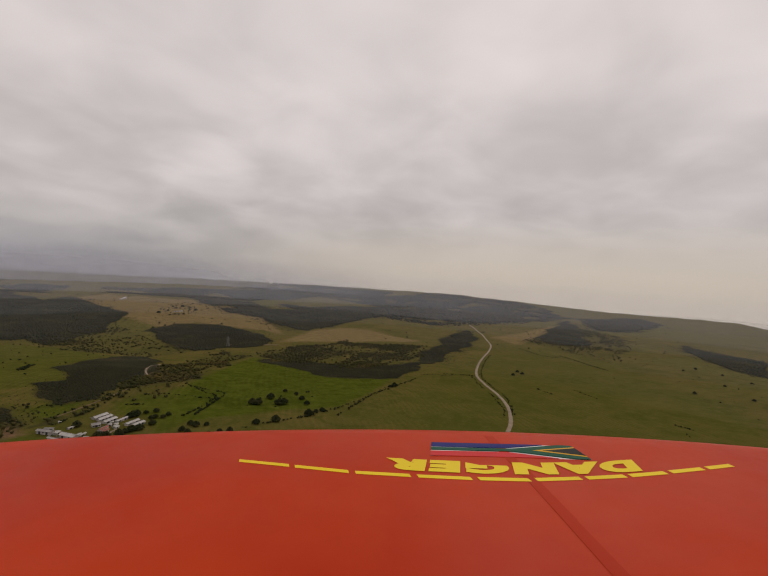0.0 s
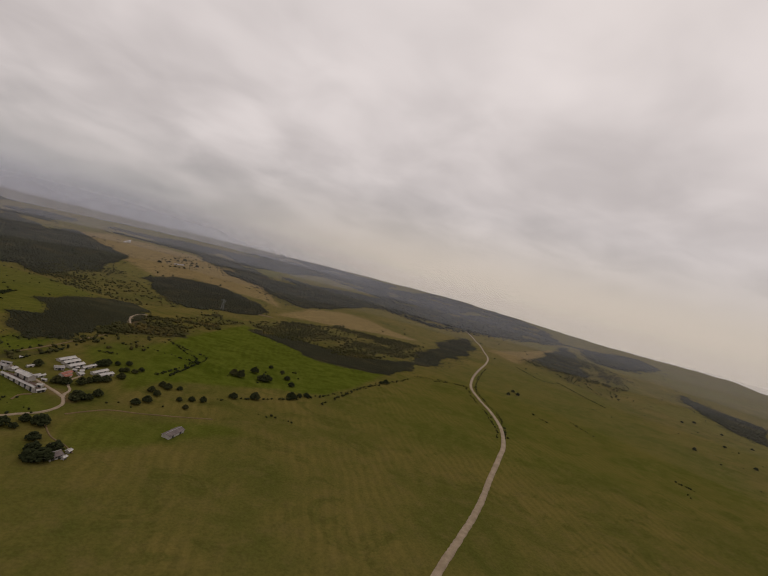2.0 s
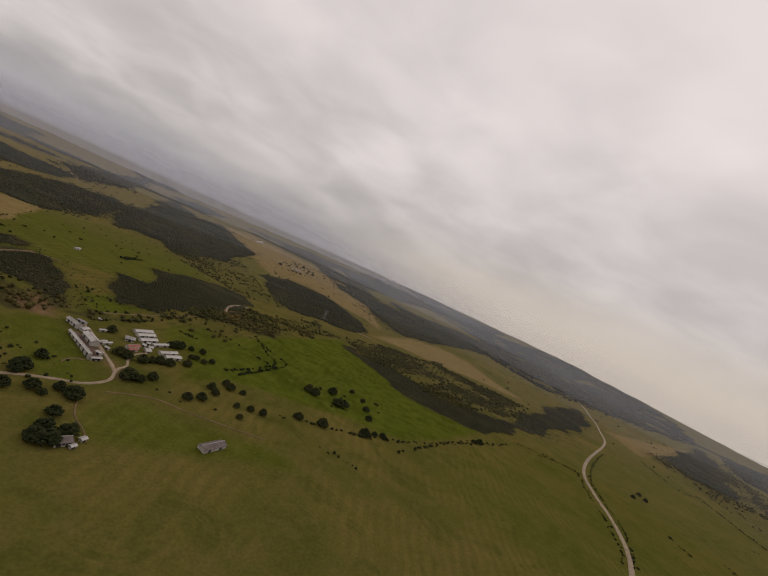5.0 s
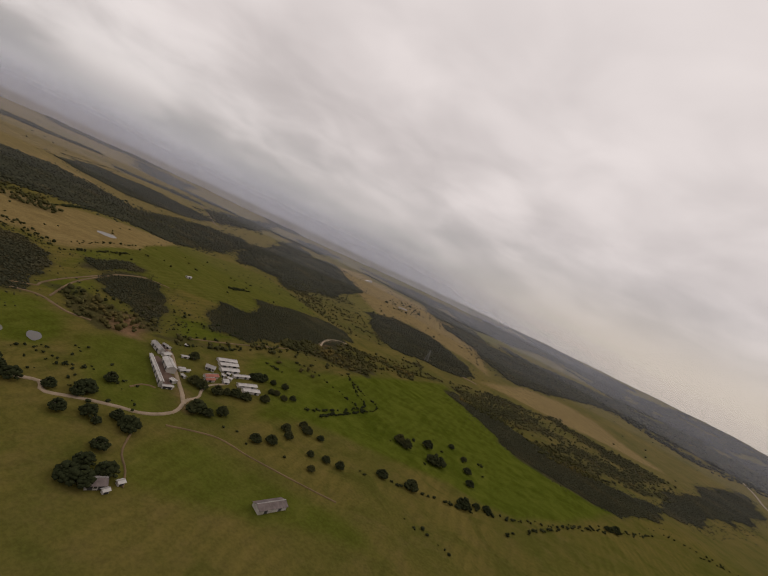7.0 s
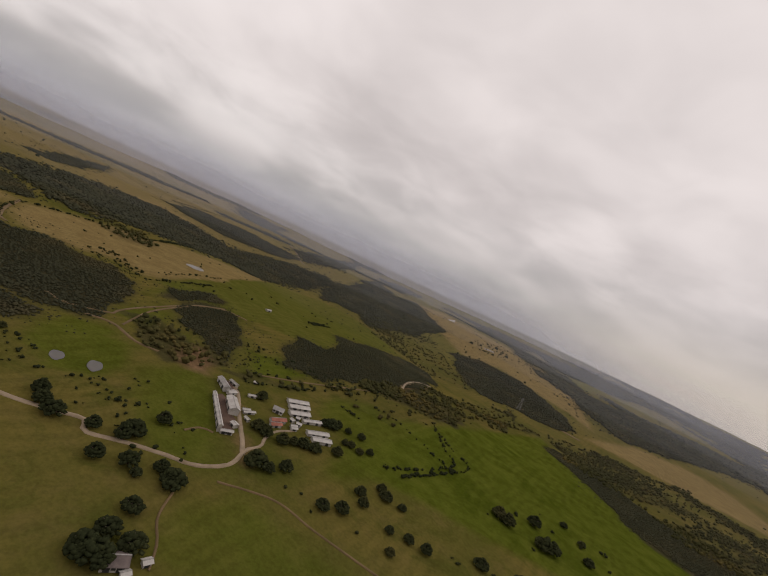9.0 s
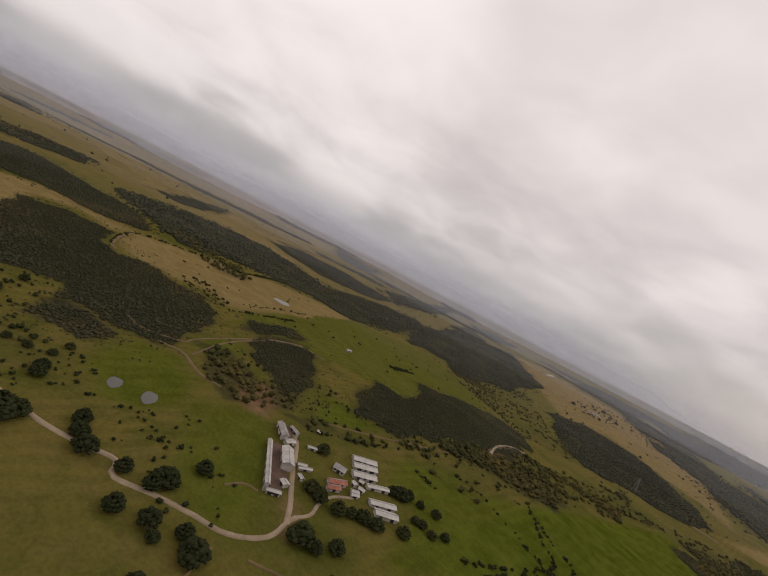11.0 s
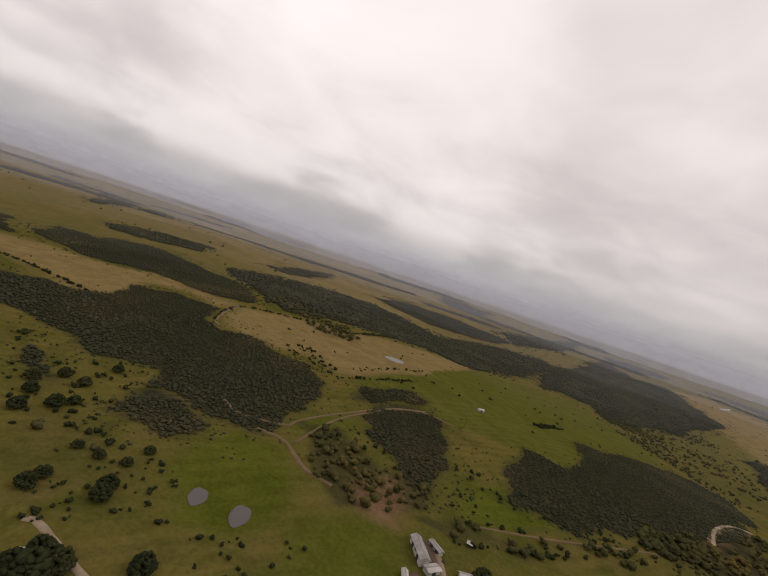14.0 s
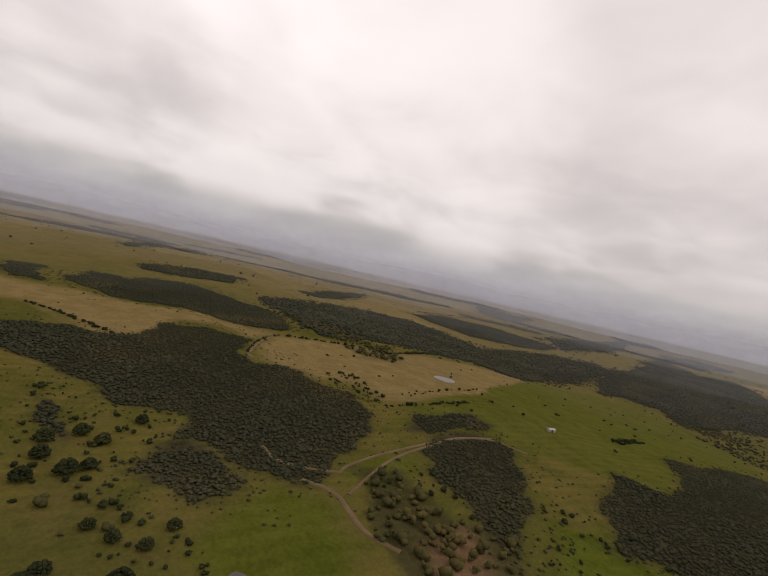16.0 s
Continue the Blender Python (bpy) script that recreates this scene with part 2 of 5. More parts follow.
def terrain(x, y):
    x, y = np.asarray(x, float), np.asarray(y, float)
    z = np.zeros(np.broadcast(x, y).shape)
    for a, b, h, r in HILLS:
        z = z + h * np.exp(-((x - a) ** 2 + (y - b) ** 2) / (r * r))
    s = np.clip((np.hypot(x + 30, y - 200) - 2300) / 2300, 0, 1)
    inland = np.clip(((-x * 0.86 + y * 0.5) + 900) / 1500, 0, 1)
    z = z + 80 * s * s * (3 - 2 * s) * inland
    z = z + 2.0 * np.sin(x / 120 + 1) * np.cos(y / 105) + 1.2 * np.sin(x / 47 + y / 61)
    shore = np.clip((coast(y) - x) / 260, -0.3, 1)
    for a, b, r in PONDS:
        w = np.exp(-(((x - a) ** 2 + (y - b) ** 2) / (r * r)) ** 2)
        z = z * (1 - w) + pond_level(a, b) * w
    return np.where(shore < 1, (SEA_Z - 3) + (z - (SEA_Z - 3)) * shore, z)


def height(x, y):
    return float(terrain(x, y))


def inside(px, py, poly):
    """Which points lie in a polygon."""
    r = np.zeros(px.shape, bool)
    n = len(poly)
    for i in range(n):
        (x0, y0), (x1, y1) = poly[i], poly[(i + 1) % n]
        if y0 == y1:
            continue
        r ^= ((y0 > py) != (y1 > py)) & (px < (x1 - x0) * (py - y0) / (y1 - y0) + x0)
    return r


def wobble(x, y, amp, s):
    """A small uneven shift, so that borders are not ruled lines."""
    dx = amp * (np.sin(x / s + 1.3 * np.sin(y / (s * 1.7))) + 0.5 * np.sin(y / (s * 0.43) + x / (s * 0.9)))
    dy = amp * (np.cos(y / s + 1.1 * np.sin(x / (s * 1.4))) + 0.5 * np.cos(x / (s * 0.39) - y / s))
    return x + dx, y + dy


def ragged(x, y):
    return wobble(*wobble(x, y, 9.0, 61.0), 5.0, 14.0)


def patches(x, y):
    """Where rough ground closes up into thicket (1) or stays open (0)."""
    v = np.sin(x / 37 + 1.9 * np.sin(y / 61)) + np.sin(y / 29 + 1.6 * np.sin(x / 43)) + 0.6 * np.sin(x / 11 - y / 15)
    return np.clip(0.5 + 0.45 * v, 0, 1)


# woods: outline, spacing of the trees
WOODS = []
WOODS.append([(-317.3, 1355.7), (-277.1, 1450), (-161.6, 1456.5), (-69.4, 1392.7), (6.5, 1255.2), (37.4, 1198.1), (-31.8, 1122.6), (-92.3, 1079.1), (-133.2, 1016.3), (-189.4, 1115.3)])
WOODS.append([(-540.3, 3063.5), (-246.8, 2608.7), (-118.5, 2488.1), (22.5, 1887.5), (139.3, 2052), (262.1, 2092.6), (399.6, 2251.2), (554.6, 2598.7), (265, 1692.2), (168.9, 1548.5), (99.4, 1396.7), (55, 1450.2), (-31.1, 1669.2), (-138.4, 1757.3), (-313.7, 2194.7)])
WOODS.append([(19.4, 888.3), (72.1, 936.7), (130.7, 856.6), (184.5, 818.9), (242.3, 823.4), (295.5, 842.6), (365.5, 902), (274.4, 755.3), (209.1, 691.6), (152.8, 691.2), (107, 729.6), (55.7, 814.6)])
WOODS.append([(398.1, 1009.3), (502.6, 1157.7), (615.9, 1379.2), (769.2, 1567.5), (686.9, 1318.5), (505.4, 1023.2), (389.2, 873.1), (339.1, 851.5)])
WOODS.append([(-740.1, 1459), (-777.3, 1691.6), (-886.8, 2220.6), (-596.6, 1768.1), (-445, 1576.5), (-422.2, 1318.8), (-460, 1213.1), (-508.2, 1205.2), (-644.9, 1439.5)])
WOODS.append([(-502.6, 2856.6), (-285.7, 2598.1), (-44.6, 1935.9), (154.6, 2065.1), (267.2, 1904.8), (519.7, 2413.6), (555.9, 2092), (290.5, 1636), (123.4, 1393.1), (34.2, 1535.4), (-47.1, 1738.3), (-233.5, 2196.6)])
WOODS.append([(297.9, 3871.6), (941.2, 3727.1), (688.3, 2650.4), (482.7, 3094.4), (294.1, 3424.9)])
WOODS.append([(1429.9, 4016.9), (1667.4, 3975.5), (1967, 3840.1), (2248.9, 3686), (2120.8, 3090.6), (1775.6, 2411), (1492.1, 2191.3), (1084.4, 1943.6), (885.8, 1851), (683.3, 1693.9), (554.8, 1938.1), (606.4, 2494), (987.6, 3321.5)])
WOODS.append([(1738.9, 2287), (1493.4, 1874.7), (1191.9, 1435.7), (1054.6, 1236.4), (898, 1199), (967.2, 1385.9), (1264.7, 1726.7)])
WOODS.append([(1451.9, 1249.1), (1410.7, 1105.6), (1353.2, 894.3), (1116.2, 728.6), (1165.5, 864.3), (1309.9, 1103.4)])
WOODS.append([(-215.9, 554.5), (-198.9, 573.4), (-200, 606.4), (-248.8, 676.4), (-255.9, 775.6), (-257.6, 900.1), (-226.3, 931.8), (-166.3, 838.3), (-131.7, 708.7), (-126.4, 620), (-131.7, 552.1), (-141.3, 506.6), (-154.4, 480.7), (-191.1, 516.3)])
WOODS.append([(-256.8, 457.7), (-255.8, 489), (-235.5, 502.2), (-195.9, 470.2), (-176.9, 461.4), (-154.4, 430.6), (-161.1, 422.2), (-190.7, 432.4), (-214.7, 432.2)])
WOODS.append([(-297.7, 461), (-296.4, 491.4), (-277, 505.9), (-262.2, 488.4), (-261.8, 461.4), (-265.9, 447.2)])
WOODS.append([(-438.7, 169.2), (-415.9, 215.8), (-422.4, 231), (-408, 250.6), (-407, 275.1), (-415.5, 287.6), (-442.2, 293.5), (-476.4, 308.8), (-477.1, 325.7), (-483.8, 353.2), (-455, 373.2), (-430, 371.7), (-402.5, 361.5), (-388.2, 367.7), (-375.5, 389.9), (-347.7, 399.8), (-338.8, 421.8), (-305.6, 432.2), (-289.1, 427.3), (-254.2, 402.3), (-233.7, 385.4), (-222.3, 373.4), (-218.7, 359.5), (-224.8, 341.7), (-234.5, 329.6), (-243.8, 314.9), (-249.6, 304.3), (-262.2, 310.9), (-279.1, 316.1), (-288, 313.9), (-295.8, 296.6), (-304.9, 281.7), (-326, 265.1), (-343.8, 245.6), (-352.4, 230), (-363.7, 192.7)])
WOODS.append([(-230.5, 286.1), (-250.2, 294.1), (-249.4, 306.4), (-241.6, 316.8), (-227.3, 333), (-218.3, 340.6), (-214.7, 327.3), (-213.6, 307.9), (-218.9, 293.9)])
WOODS.append([(-299.9, 243), (-296.9, 253.4), (-279.8, 257.6), (-271.6, 266.7), (-266.9, 261.8), (-275, 252.9), (-284.9, 245.4)])
WOODS.append([(-691.1, 186.9), (-773.6, 197.7), (-732.9, 241.1), (-790.4, 274), (-820, 314.4), (-790.7, 356.9), (-722.4, 394.7), (-687.6, 425.8), (-626.1, 448.2), (-558, 444.2), (-495.5, 405.5), (-506.7, 375.8), (-527.7, 347.9), (-571.2, 315.8), (-570.3, 282), (-587.5, 249.2), (-605.6, 220.5)])
WOODS.append([(-798.9, 445.5), (-867.6, 525.8), (-966.5, 647.8), (-1038.8, 789), (-1042.9, 886.4), (-939.4, 939.4), (-871.1, 975.4), (-885.7, 1092), (-905.8, 1225.7), (-887.9, 1334.3), (-853.4, 1407.1), (-763.2, 1326.7), (-678.9, 1137.4), (-628.7, 951.3), (-566.6, 808.3), (-644.5, 788.3), (-599.8, 676.5), (-564, 580.3), (-545.2, 516.1), (-507.1, 461.4), (-571.6, 461.2), (-657.2, 463.4)])
WOODS.append([(-1232, 989.2), (-1354.8, 1236.9), (-1265.1, 1389.7), (-1097.9, 1438.3), (-1020.1, 1431.5), (-957.7, 1276.5), (-989.7, 1160.7), (-1004.7, 1036.1), (-1122.4, 1002.7)])
WOODS.append([(-2492.4, 2307.3), (-2357.1, 2461.5), (-2231.7, 2542.2), (-1904.7, 2057), (-2030.4, 1963.7)])
WOODS.append([(-1209, 1606.7), (-1525.5, 2266.1), (-1770.4, 2934), (-1073.6, 1712.2), (-996.6, 1430.6)])
WOODS.append([(-644.8, 1152.9), (-724.6, 1328.8), (-868.1, 1628), (-1313.8, 2532.8), (-1043.9, 2152.2), (-792.4, 1829.4), (-562.2, 1519), (-553.5, 1385.5), (-518.8, 1166.6), (-573.4, 1142.5)])
WOODS.append([(-756.1, 114.8), (-771.3, 135.9), (-687.7, 168.9), (-618.2, 181.3), (-634.2, 159), (-635.4, 146.5)])
WOODS.append([(-1477.7, 175.9), (-2485.1, 277.2), (-1877.3, 280.4), (-1399.5, 193.9)])
WOODS.append([(-2275, 349), (-2528.1, 429.5), (-2256.5, 411.7), (-1695.5, 337.2)])
WOODS.append([(-980, 257.7), (-1020.9, 315.7), (-1032.1, 382), (-1081.9, 461.2), (-927.5, 401.5), (-902.5, 315.4), (-913.3, 269)])
WOODS.append([(-1111.4, 589.2), (-1295.5, 730.3), (-1583.7, 995), (-1199.6, 762.3), (-1060.7, 627.2)])
WOODS.append([(-790.1, 1360.6), (-782.4, 1552.6), (-793.2, 1867.3), (-640, 1807.7), (-447.8, 1540.7), (-447.8, 1310.1), (-455.1, 1093.1), (-551.7, 1208.2), (-595.9, 1081.9)])
WOODS.append([(1857.7, 2285.1), (2649.4, 2698.3), (2366.4, 2210.9), (1624.1, 1683.6), (1524.2, 1755.8)])
WOODS.append([(-359.4, 3131.6), (-87.1, 3622.1), (294.1, 3424.9), (132.3, 2979.7), (-160.7, 2671.4)])
WOODS.append([(-25.6, 4291.9), (347, 4282), (635.9, 4252), (350.8, 4281.8)])
WOODS.append([(488.3, 3780.4), (830.3, 4220.6), (1074.3, 3986.7), (782.9, 3498)])
WOODS.append([(-43.5, 4476.3), (277, 4471.9), (645.1, 4437.2), (750.2, 3730.3), (576.3, 3414), (356.7, 3599.9), (81.9, 4477.4)])
WOODS.append([(-764, 2934.3), (-597, 3223.6), (-408.2, 3036.9), (-529.3, 2636.2)])
WOODS.append([(-1396, 2669.3), (-1414.3, 2977.4), (-1189.4, 2930.3), (-1164.4, 2470.4)])
WOODS.append([(61.1, 2459.8), (225.2, 2318.6), (423.1, 2574.7), (691.2, 2651.6), (663.2, 2160), (490.4, 1965.5), (294.1, 1919.3), (176.4, 1819.2)])
WOODS.append([(-383.3, 3169.7), (-165.6, 3985.4), (199.5, 3867.1), (552.3, 3737.7), (265.5, 3192.5), (-28.6, 3160.7), (-254.1, 2982.7)])
# strips of bush in the far valleys
patch_rng = random.Random(5)
for n in range(30):
    ang, rad = radians(patch_rng.uniform(-40, 105)), patch_rng.uniform(2100, 3900)
    cx, cy = -80 - rad * math.sin(ang), 100 + rad * math.cos(ang)
    along, across, lean = patch_rng.uniform(120, 420), patch_rng.uniform(35, 110), ang + radians(patch_rng.uniform(-25, 25))
    WOODS.append([(cx + math.cos(lean) * along * math.cos(a) * (1 + 0.3 * math.sin(3 * a + n)) - math.sin(lean) * across * math.sin(a), cy + math.sin(lean) * along * math.cos(a) + math.cos(lean) * across * math.sin(a) * (1 + 0.4 * math.sin(2 * a + n))) for a in (k * math.pi / 7 for k in range(14))])
# looser bush: outline, share of the ground covered
SCRUB = []
SCRUB.append(([(-145.8, 471.3), (-128.2, 546.9), (-138, 765.6), (-85, 1048.3), (-54.9, 961.1), (-4.6, 954.5), (-28.9, 877.4), (-58.5, 701.2), (-72.9, 580.1), (-78.9, 525.1), (-116.6, 513), (-133.4, 476.7)], 0.5))
SCRUB.append(([(-222.5, 379.7), (-219.7, 414.2), (-190.5, 414.6), (-176.8, 445.1), (-146.8, 428.5), (-154.4, 408), (-161.6, 386.1), (-187.9, 375.8)], 0.4))
SCRUB.append(([(-13.4, 1014.4), (64.2, 1027.8), (119.2, 1072.5), (179.7, 1139.1), (246.9, 1226.5), (145.2, 971.1), (89.6, 813.4), (47.3, 890.5)], 0.6))
SCRUB.append(([(1.9, 1033.4), (90.2, 1111.4), (223.9, 1181.4), (342.7, 1150.8), (449.9, 1131.6), (380.9, 951.5), (242.3, 823.4), (163.5, 795.7), (101.9, 859), (54.2, 860.7)], 0.6))
SCRUB.append(([(-459.5, 1045.7), (-438.2, 1213.9), (-408.1, 1380.8), (-189.4, 1115.3), (-136.8, 1028), (-202.7, 929.5), (-289.5, 964.8)], 0.16))
SCRUB.append(([(801.3, 1240.5), (877.3, 1144.6), (877.4, 924.2), (1329.9, 1319.1), (1437.4, 1621.1), (1446.8, 1868.7)], 0.16))
SCRUB.append(([(-517.4, 1146.7), (-554.3, 1478.9), (-420.1, 1331.4), (-407.6, 1062.1)], 0.2))
SCRUB.append(([(-235.8, 261.3), (-218.1, 285.8), (-197.2, 290.4), (-204.2, 308.5), (-186.9, 299.2), (-184.3, 268.6)], 0.4))
SCRUB.append(([(-224.1, 258.7), (-221.4, 282), (-216.7, 290.6), (-213.1, 261)], 0.5))
SCRUB.append(([(-143.1, 418), (-135.4, 464.3), (-128, 562.4), (-120.5, 681.8), (-108.7, 579.8), (-124.5, 488.6), (-130.6, 438.9)], 0.4))
SCRUB.append(([(-499.4, 458.8), (-536.7, 520), (-544.3, 570.3), (-441.9, 505.3), (-432.4, 465.4)], 0.25))
SCRUB.append(([(-798.8, 905.9), (-896.7, 1138.7), (-872.2, 1192.8), (-747.9, 973.1)], 0.3))
LUSH = []
LUSH.append([(-6.6, 956.9), (55.9, 808.6), (106.9, 725.6), (152.4, 687.1), (208.4, 687.6), (273.1, 749.2), (169, 577.3), (127.6, 525.9), (93.2, 505.4), (71.6, 501.1), (15.9, 463.6), (-42.6, 436.1), (-58.3, 434.4), (-65.8, 500), (-63.9, 593.5), (-49.1, 694.5)])
LUSH.append([(-61.3, 351.2), (-23.9, 359.5), (22.1, 379.6), (56, 378.1), (-52.2, 301.2), (-66.5, 322.6)])
LUSH.append([(-309.2, 449.4), (-350.4, 550.9), (-599.3, 890), (-589.5, 1053.4), (-496.4, 1077.2), (-402, 1047.2), (-273.5, 932.5), (-256.9, 688), (-200.6, 589.3), (-223.3, 546.6), (-252.8, 517.4), (-272, 490.2), (-294.3, 458.7)])
LUSH.append([(-178.4, 457.3), (-171.3, 492), (-152.9, 479.1), (-139.8, 504.9), (-145.6, 437.5), (-154.6, 435.8)])
LUSH.append([(-186.6, 328.6), (-202.8, 343.5), (-193.5, 357.7), (-178.2, 367), (-156.1, 356.5), (-146.4, 332.6), (-161, 310.9)])
LUSH.append([(-156.1, 356.5), (-152.6, 398.2), (-125.1, 384.6), (-97.7, 366.5), (-79.2, 342.8), (-95.8, 327.9), (-118.9, 334.3)])
LUSH.append([(-113.3, 486.1), (-99.2, 530.4), (-82.3, 521.5), (-67.4, 568.7), (-9.3, 551.8), (-28, 454.1), (-51.8, 402.8), (-76.9, 451.9), (-102.8, 453.1)])
LUSH.append([(-208.9, 327.9), (-222.4, 344.4), (-210.4, 357.7), (-197.2, 365.1), (-178, 352.6), (-172.9, 321.8), (-188.9, 313.8)])
LUSH.append([(-230, 377.5), (-243.2, 412.6), (-233.5, 423.8), (-208.8, 398.7), (-215.9, 382.1)])
LUSH.append([(-279.4, 423.1), (-309.2, 471.1), (-359.7, 630.5), (-587.1, 1060.4), (-509.2, 1083.4), (-383.9, 1017.7), (-256.3, 621.4), (-246, 515), (-269.6, 484.8)])
LUSH.append([(-295.3, 3040.7), (-126.6, 3499.2), (52.7, 2902.6), (-35.5, 1868.8), (-139.9, 1952.4)])
LUSH.append([(282.4, 2361.7), (546.9, 2769.7), (355.2, 2037.4), (248.5, 1918.2)])
LUSH.append([(164.6, 434.8), (166.4, 521), (334.8, 720.8), (748.3, 1238.9), (877.4, 924.2), (716.1, 449.4), (599.2, 368), (265.2, 397.5)])
LUSHNESS = [0.95, 0.6, 0.72, 0.9, 0.8, 0.65, 0.8, 0.75, 0.6, 0.6, 0.7, 0.8, 0.28]
DRY = []
DRY.append([(-431.6, 374.2), (-475.5, 401.4), (-487.5, 461.2), (-490.5, 542.7), (-557.8, 698.9), (-588.1, 854.3), (-597.7, 993.8), (-391.5, 661.2), (-330.4, 525.7), (-312.6, 445.7), (-349.1, 434.3), (-359.9, 403), (-391.3, 372.3)])
DRY.append([(-633.2, 108.4), (-603.3, 175.6), (-599.1, 217.2), (-581.5, 249.7), (-552.1, 282.6), (-558.5, 325.2), (-495.6, 379.2), (-480.8, 397.3), (-446.4, 374.1), (-483.8, 353.2), (-486.6, 309), (-419.5, 287.5), (-414.3, 252.8), (-464.8, 223.6), (-507.8, 196.3), (-534.3, 139.4)])
DRY.append([(-980.8, 692.7), (-1144.7, 941.6), (-990, 981.1), (-901.8, 914.7), (-932.2, 796.2)])
DRY.append([(-825.3, 1916), (-882.4, 2650.2), (-348.1, 2019.6), (-162, 2034.3), (10.3, 1606.7), (65.6, 1301.5), (-32.4, 1444.6), (-151.4, 1481.7), (-296.9, 1503.9), (-436.2, 1562.9), (-553, 1587.8)])
DRY.append([(49.8, 1174.3), (146.5, 1395.9), (271.7, 1498.6), (353.7, 1455), (436.9, 1291.1), (477.7, 1241.7), (400.7, 1211.9), (280.4, 1192.4), (170.4, 1202.6)])
DRY.append([(-814.7, 2339.4), (-701.9, 2502.5), (-394.6, 2414.1), (-132.1, 1685.3), (6.4, 1388.9), (-74.3, 1419.8), (-211.5, 1484), (-309.1, 1407.4), (-447.8, 1540.7)])
DRY.append([(745.9, 1334.8), (961.9, 1510.7), (1588.2, 2102.4), (967.2, 1385.9), (775.5, 1196.9)])
SOIL = []
SOIL.append([(-178, 393.8), (-183, 413.3), (-168, 410.2), (-154.4, 408), (-154.7, 396.1), (-161.3, 389.5)])
SOIL.append([(-123, 400.6), (-94, 380.7), (-82.2, 377.8), (-74.4, 366.2), (-76.1, 362.4), (-86.1, 372.6), (-113.7, 390.9)])
SOIL.append([(-118.7, 612.1), (-138.2, 667.9), (-141.9, 722.3), (-139.8, 758.8), (-122.4, 654.3)])
SOIL.append([(-178.2, 392), (-166.3, 398.9), (-151.8, 404.3), (-149, 394.8), (-159.4, 387.3)])


def spread(lo, hi, a, b, step, grow):
    """Lines of a grid: even from a to b, wider and wider towards lo and hi."""
    mid = list(np.arange(a, b + 0.1, step))
    for end, sign in ((hi, 1), (lo, -1)):
        s, side, at = step, [], (mid[-1] if sign > 0 else mid[0])
        while sign * (end - at) > 0:
            s *= grow
            at += sign * s
            side.append(at)
        side[-1] = end
        mid = mid + side if sign > 0 else side[::-1] + mid
    return np.array(mid)


def build_ground():
    xs, ys = spread(-4950, 4600, -480, 320, 4.0, 1.04), spread(-3200, 4950, 180, 900, 4.0, 1.04)
    gx, gy = np.meshgrid(xs, ys)
    x, y = gx.ravel(), gy.ravel()
    v = np.c_[x, y, terrain(x, y)]
    i = (np.arange(len(ys) - 1)[:, None] * len(xs) + np.arange(len(xs) - 1)).ravel()
    f = np.c_[i, i + 1, i + 1 + len(xs), i + len(xs)]
    ob = from_arrays("ground", v, f, M_GROUND, smooth=True)
    wx, wy = ragged(x, y)
    sx, sy = wobble(x, y, 2.5, 31.0)
    cover = np.zeros((len(x), 4), np.float32)
    around = [(math.cos(a), math.sin(a)) for a in (0.3, 1.5, 2.8, 4.1, 5.4)]
    for k, polys in ((0, LUSH), (1, DRY), (2, WOODS), (3, SOIL)):
        for n, poly in enumerate(polys):
            full = LUSHNESS[n] if k == 0 else 1.0
            px, py = (wx, wy) if k == 2 or (k == 0 and n == 12) else (sx, sy)
            reach = 30.0 if k == 0 and n == 12 else (7.0 if k == 1 else 3.5)
            share = sum(inside(px + reach * a, py + reach * b, poly).astype(np.float32) for a, b in around) / len(around)
            cover[:, k] = np.maximum(cover[:, k], full * share)
    for poly in WOODS:
        if np.ptp([q[0] for q in poly]) * np.ptp([q[1] for q in poly]) > 7e5:
            m = inside(wx, wy, poly)
            cover[m, 2] *= np.clip(patches(x[m] / 2.2, y[m] / 2.2) * 3, 0.3, 1)
    for poly, d in SCRUB:
        m = inside(wx, wy, poly)
        cover[m, 2] = np.maximum(cover[m, 2], np.clip(0.9 * min(1, d * 2) * patches(x, y)[m], 0.15, 0.9))
    cover[inside(sx, sy, LUSH[2]), 1] = 0.1
    # far plains: drier cover, paled westward to stand for haze; paddocks of different grazing
    far = np.clip((np.hypot(x + 30, y - 250) - 520) / 700, 0, 1)
    cell = np.sin(np.floor(wx / 330 + wy / 900) * 12.9 + np.floor(wy / 260 - wx / 1500) * 78.2) * 43758.5
    cell = cell - np.floor(cell)
    west = np.clip((np.degrees(np.arctan2(-(x + 30), y - 250)) - 20) / 35, 0, 1)
    cover[:, 1] = np.maximum(cover[:, 1], far * (0.12 + 0.2 * cell + west * (0.3 + 0.3 * cell)) * (cover[:, 2] < 0.5))
    cover[:, 0] = np.maximum(cover[:, 0], far * 0.5 * (cell > 0.75))
    at = ob.data.color_attributes.new("cover", "FLOAT_COLOR", "POINT")
    at.data.foreach_set("color", cover.ravel())
    return tagged(ob, "rolling green and olive pasture with drier paddocks", "ground", kind="structure")


ground = build_ground()

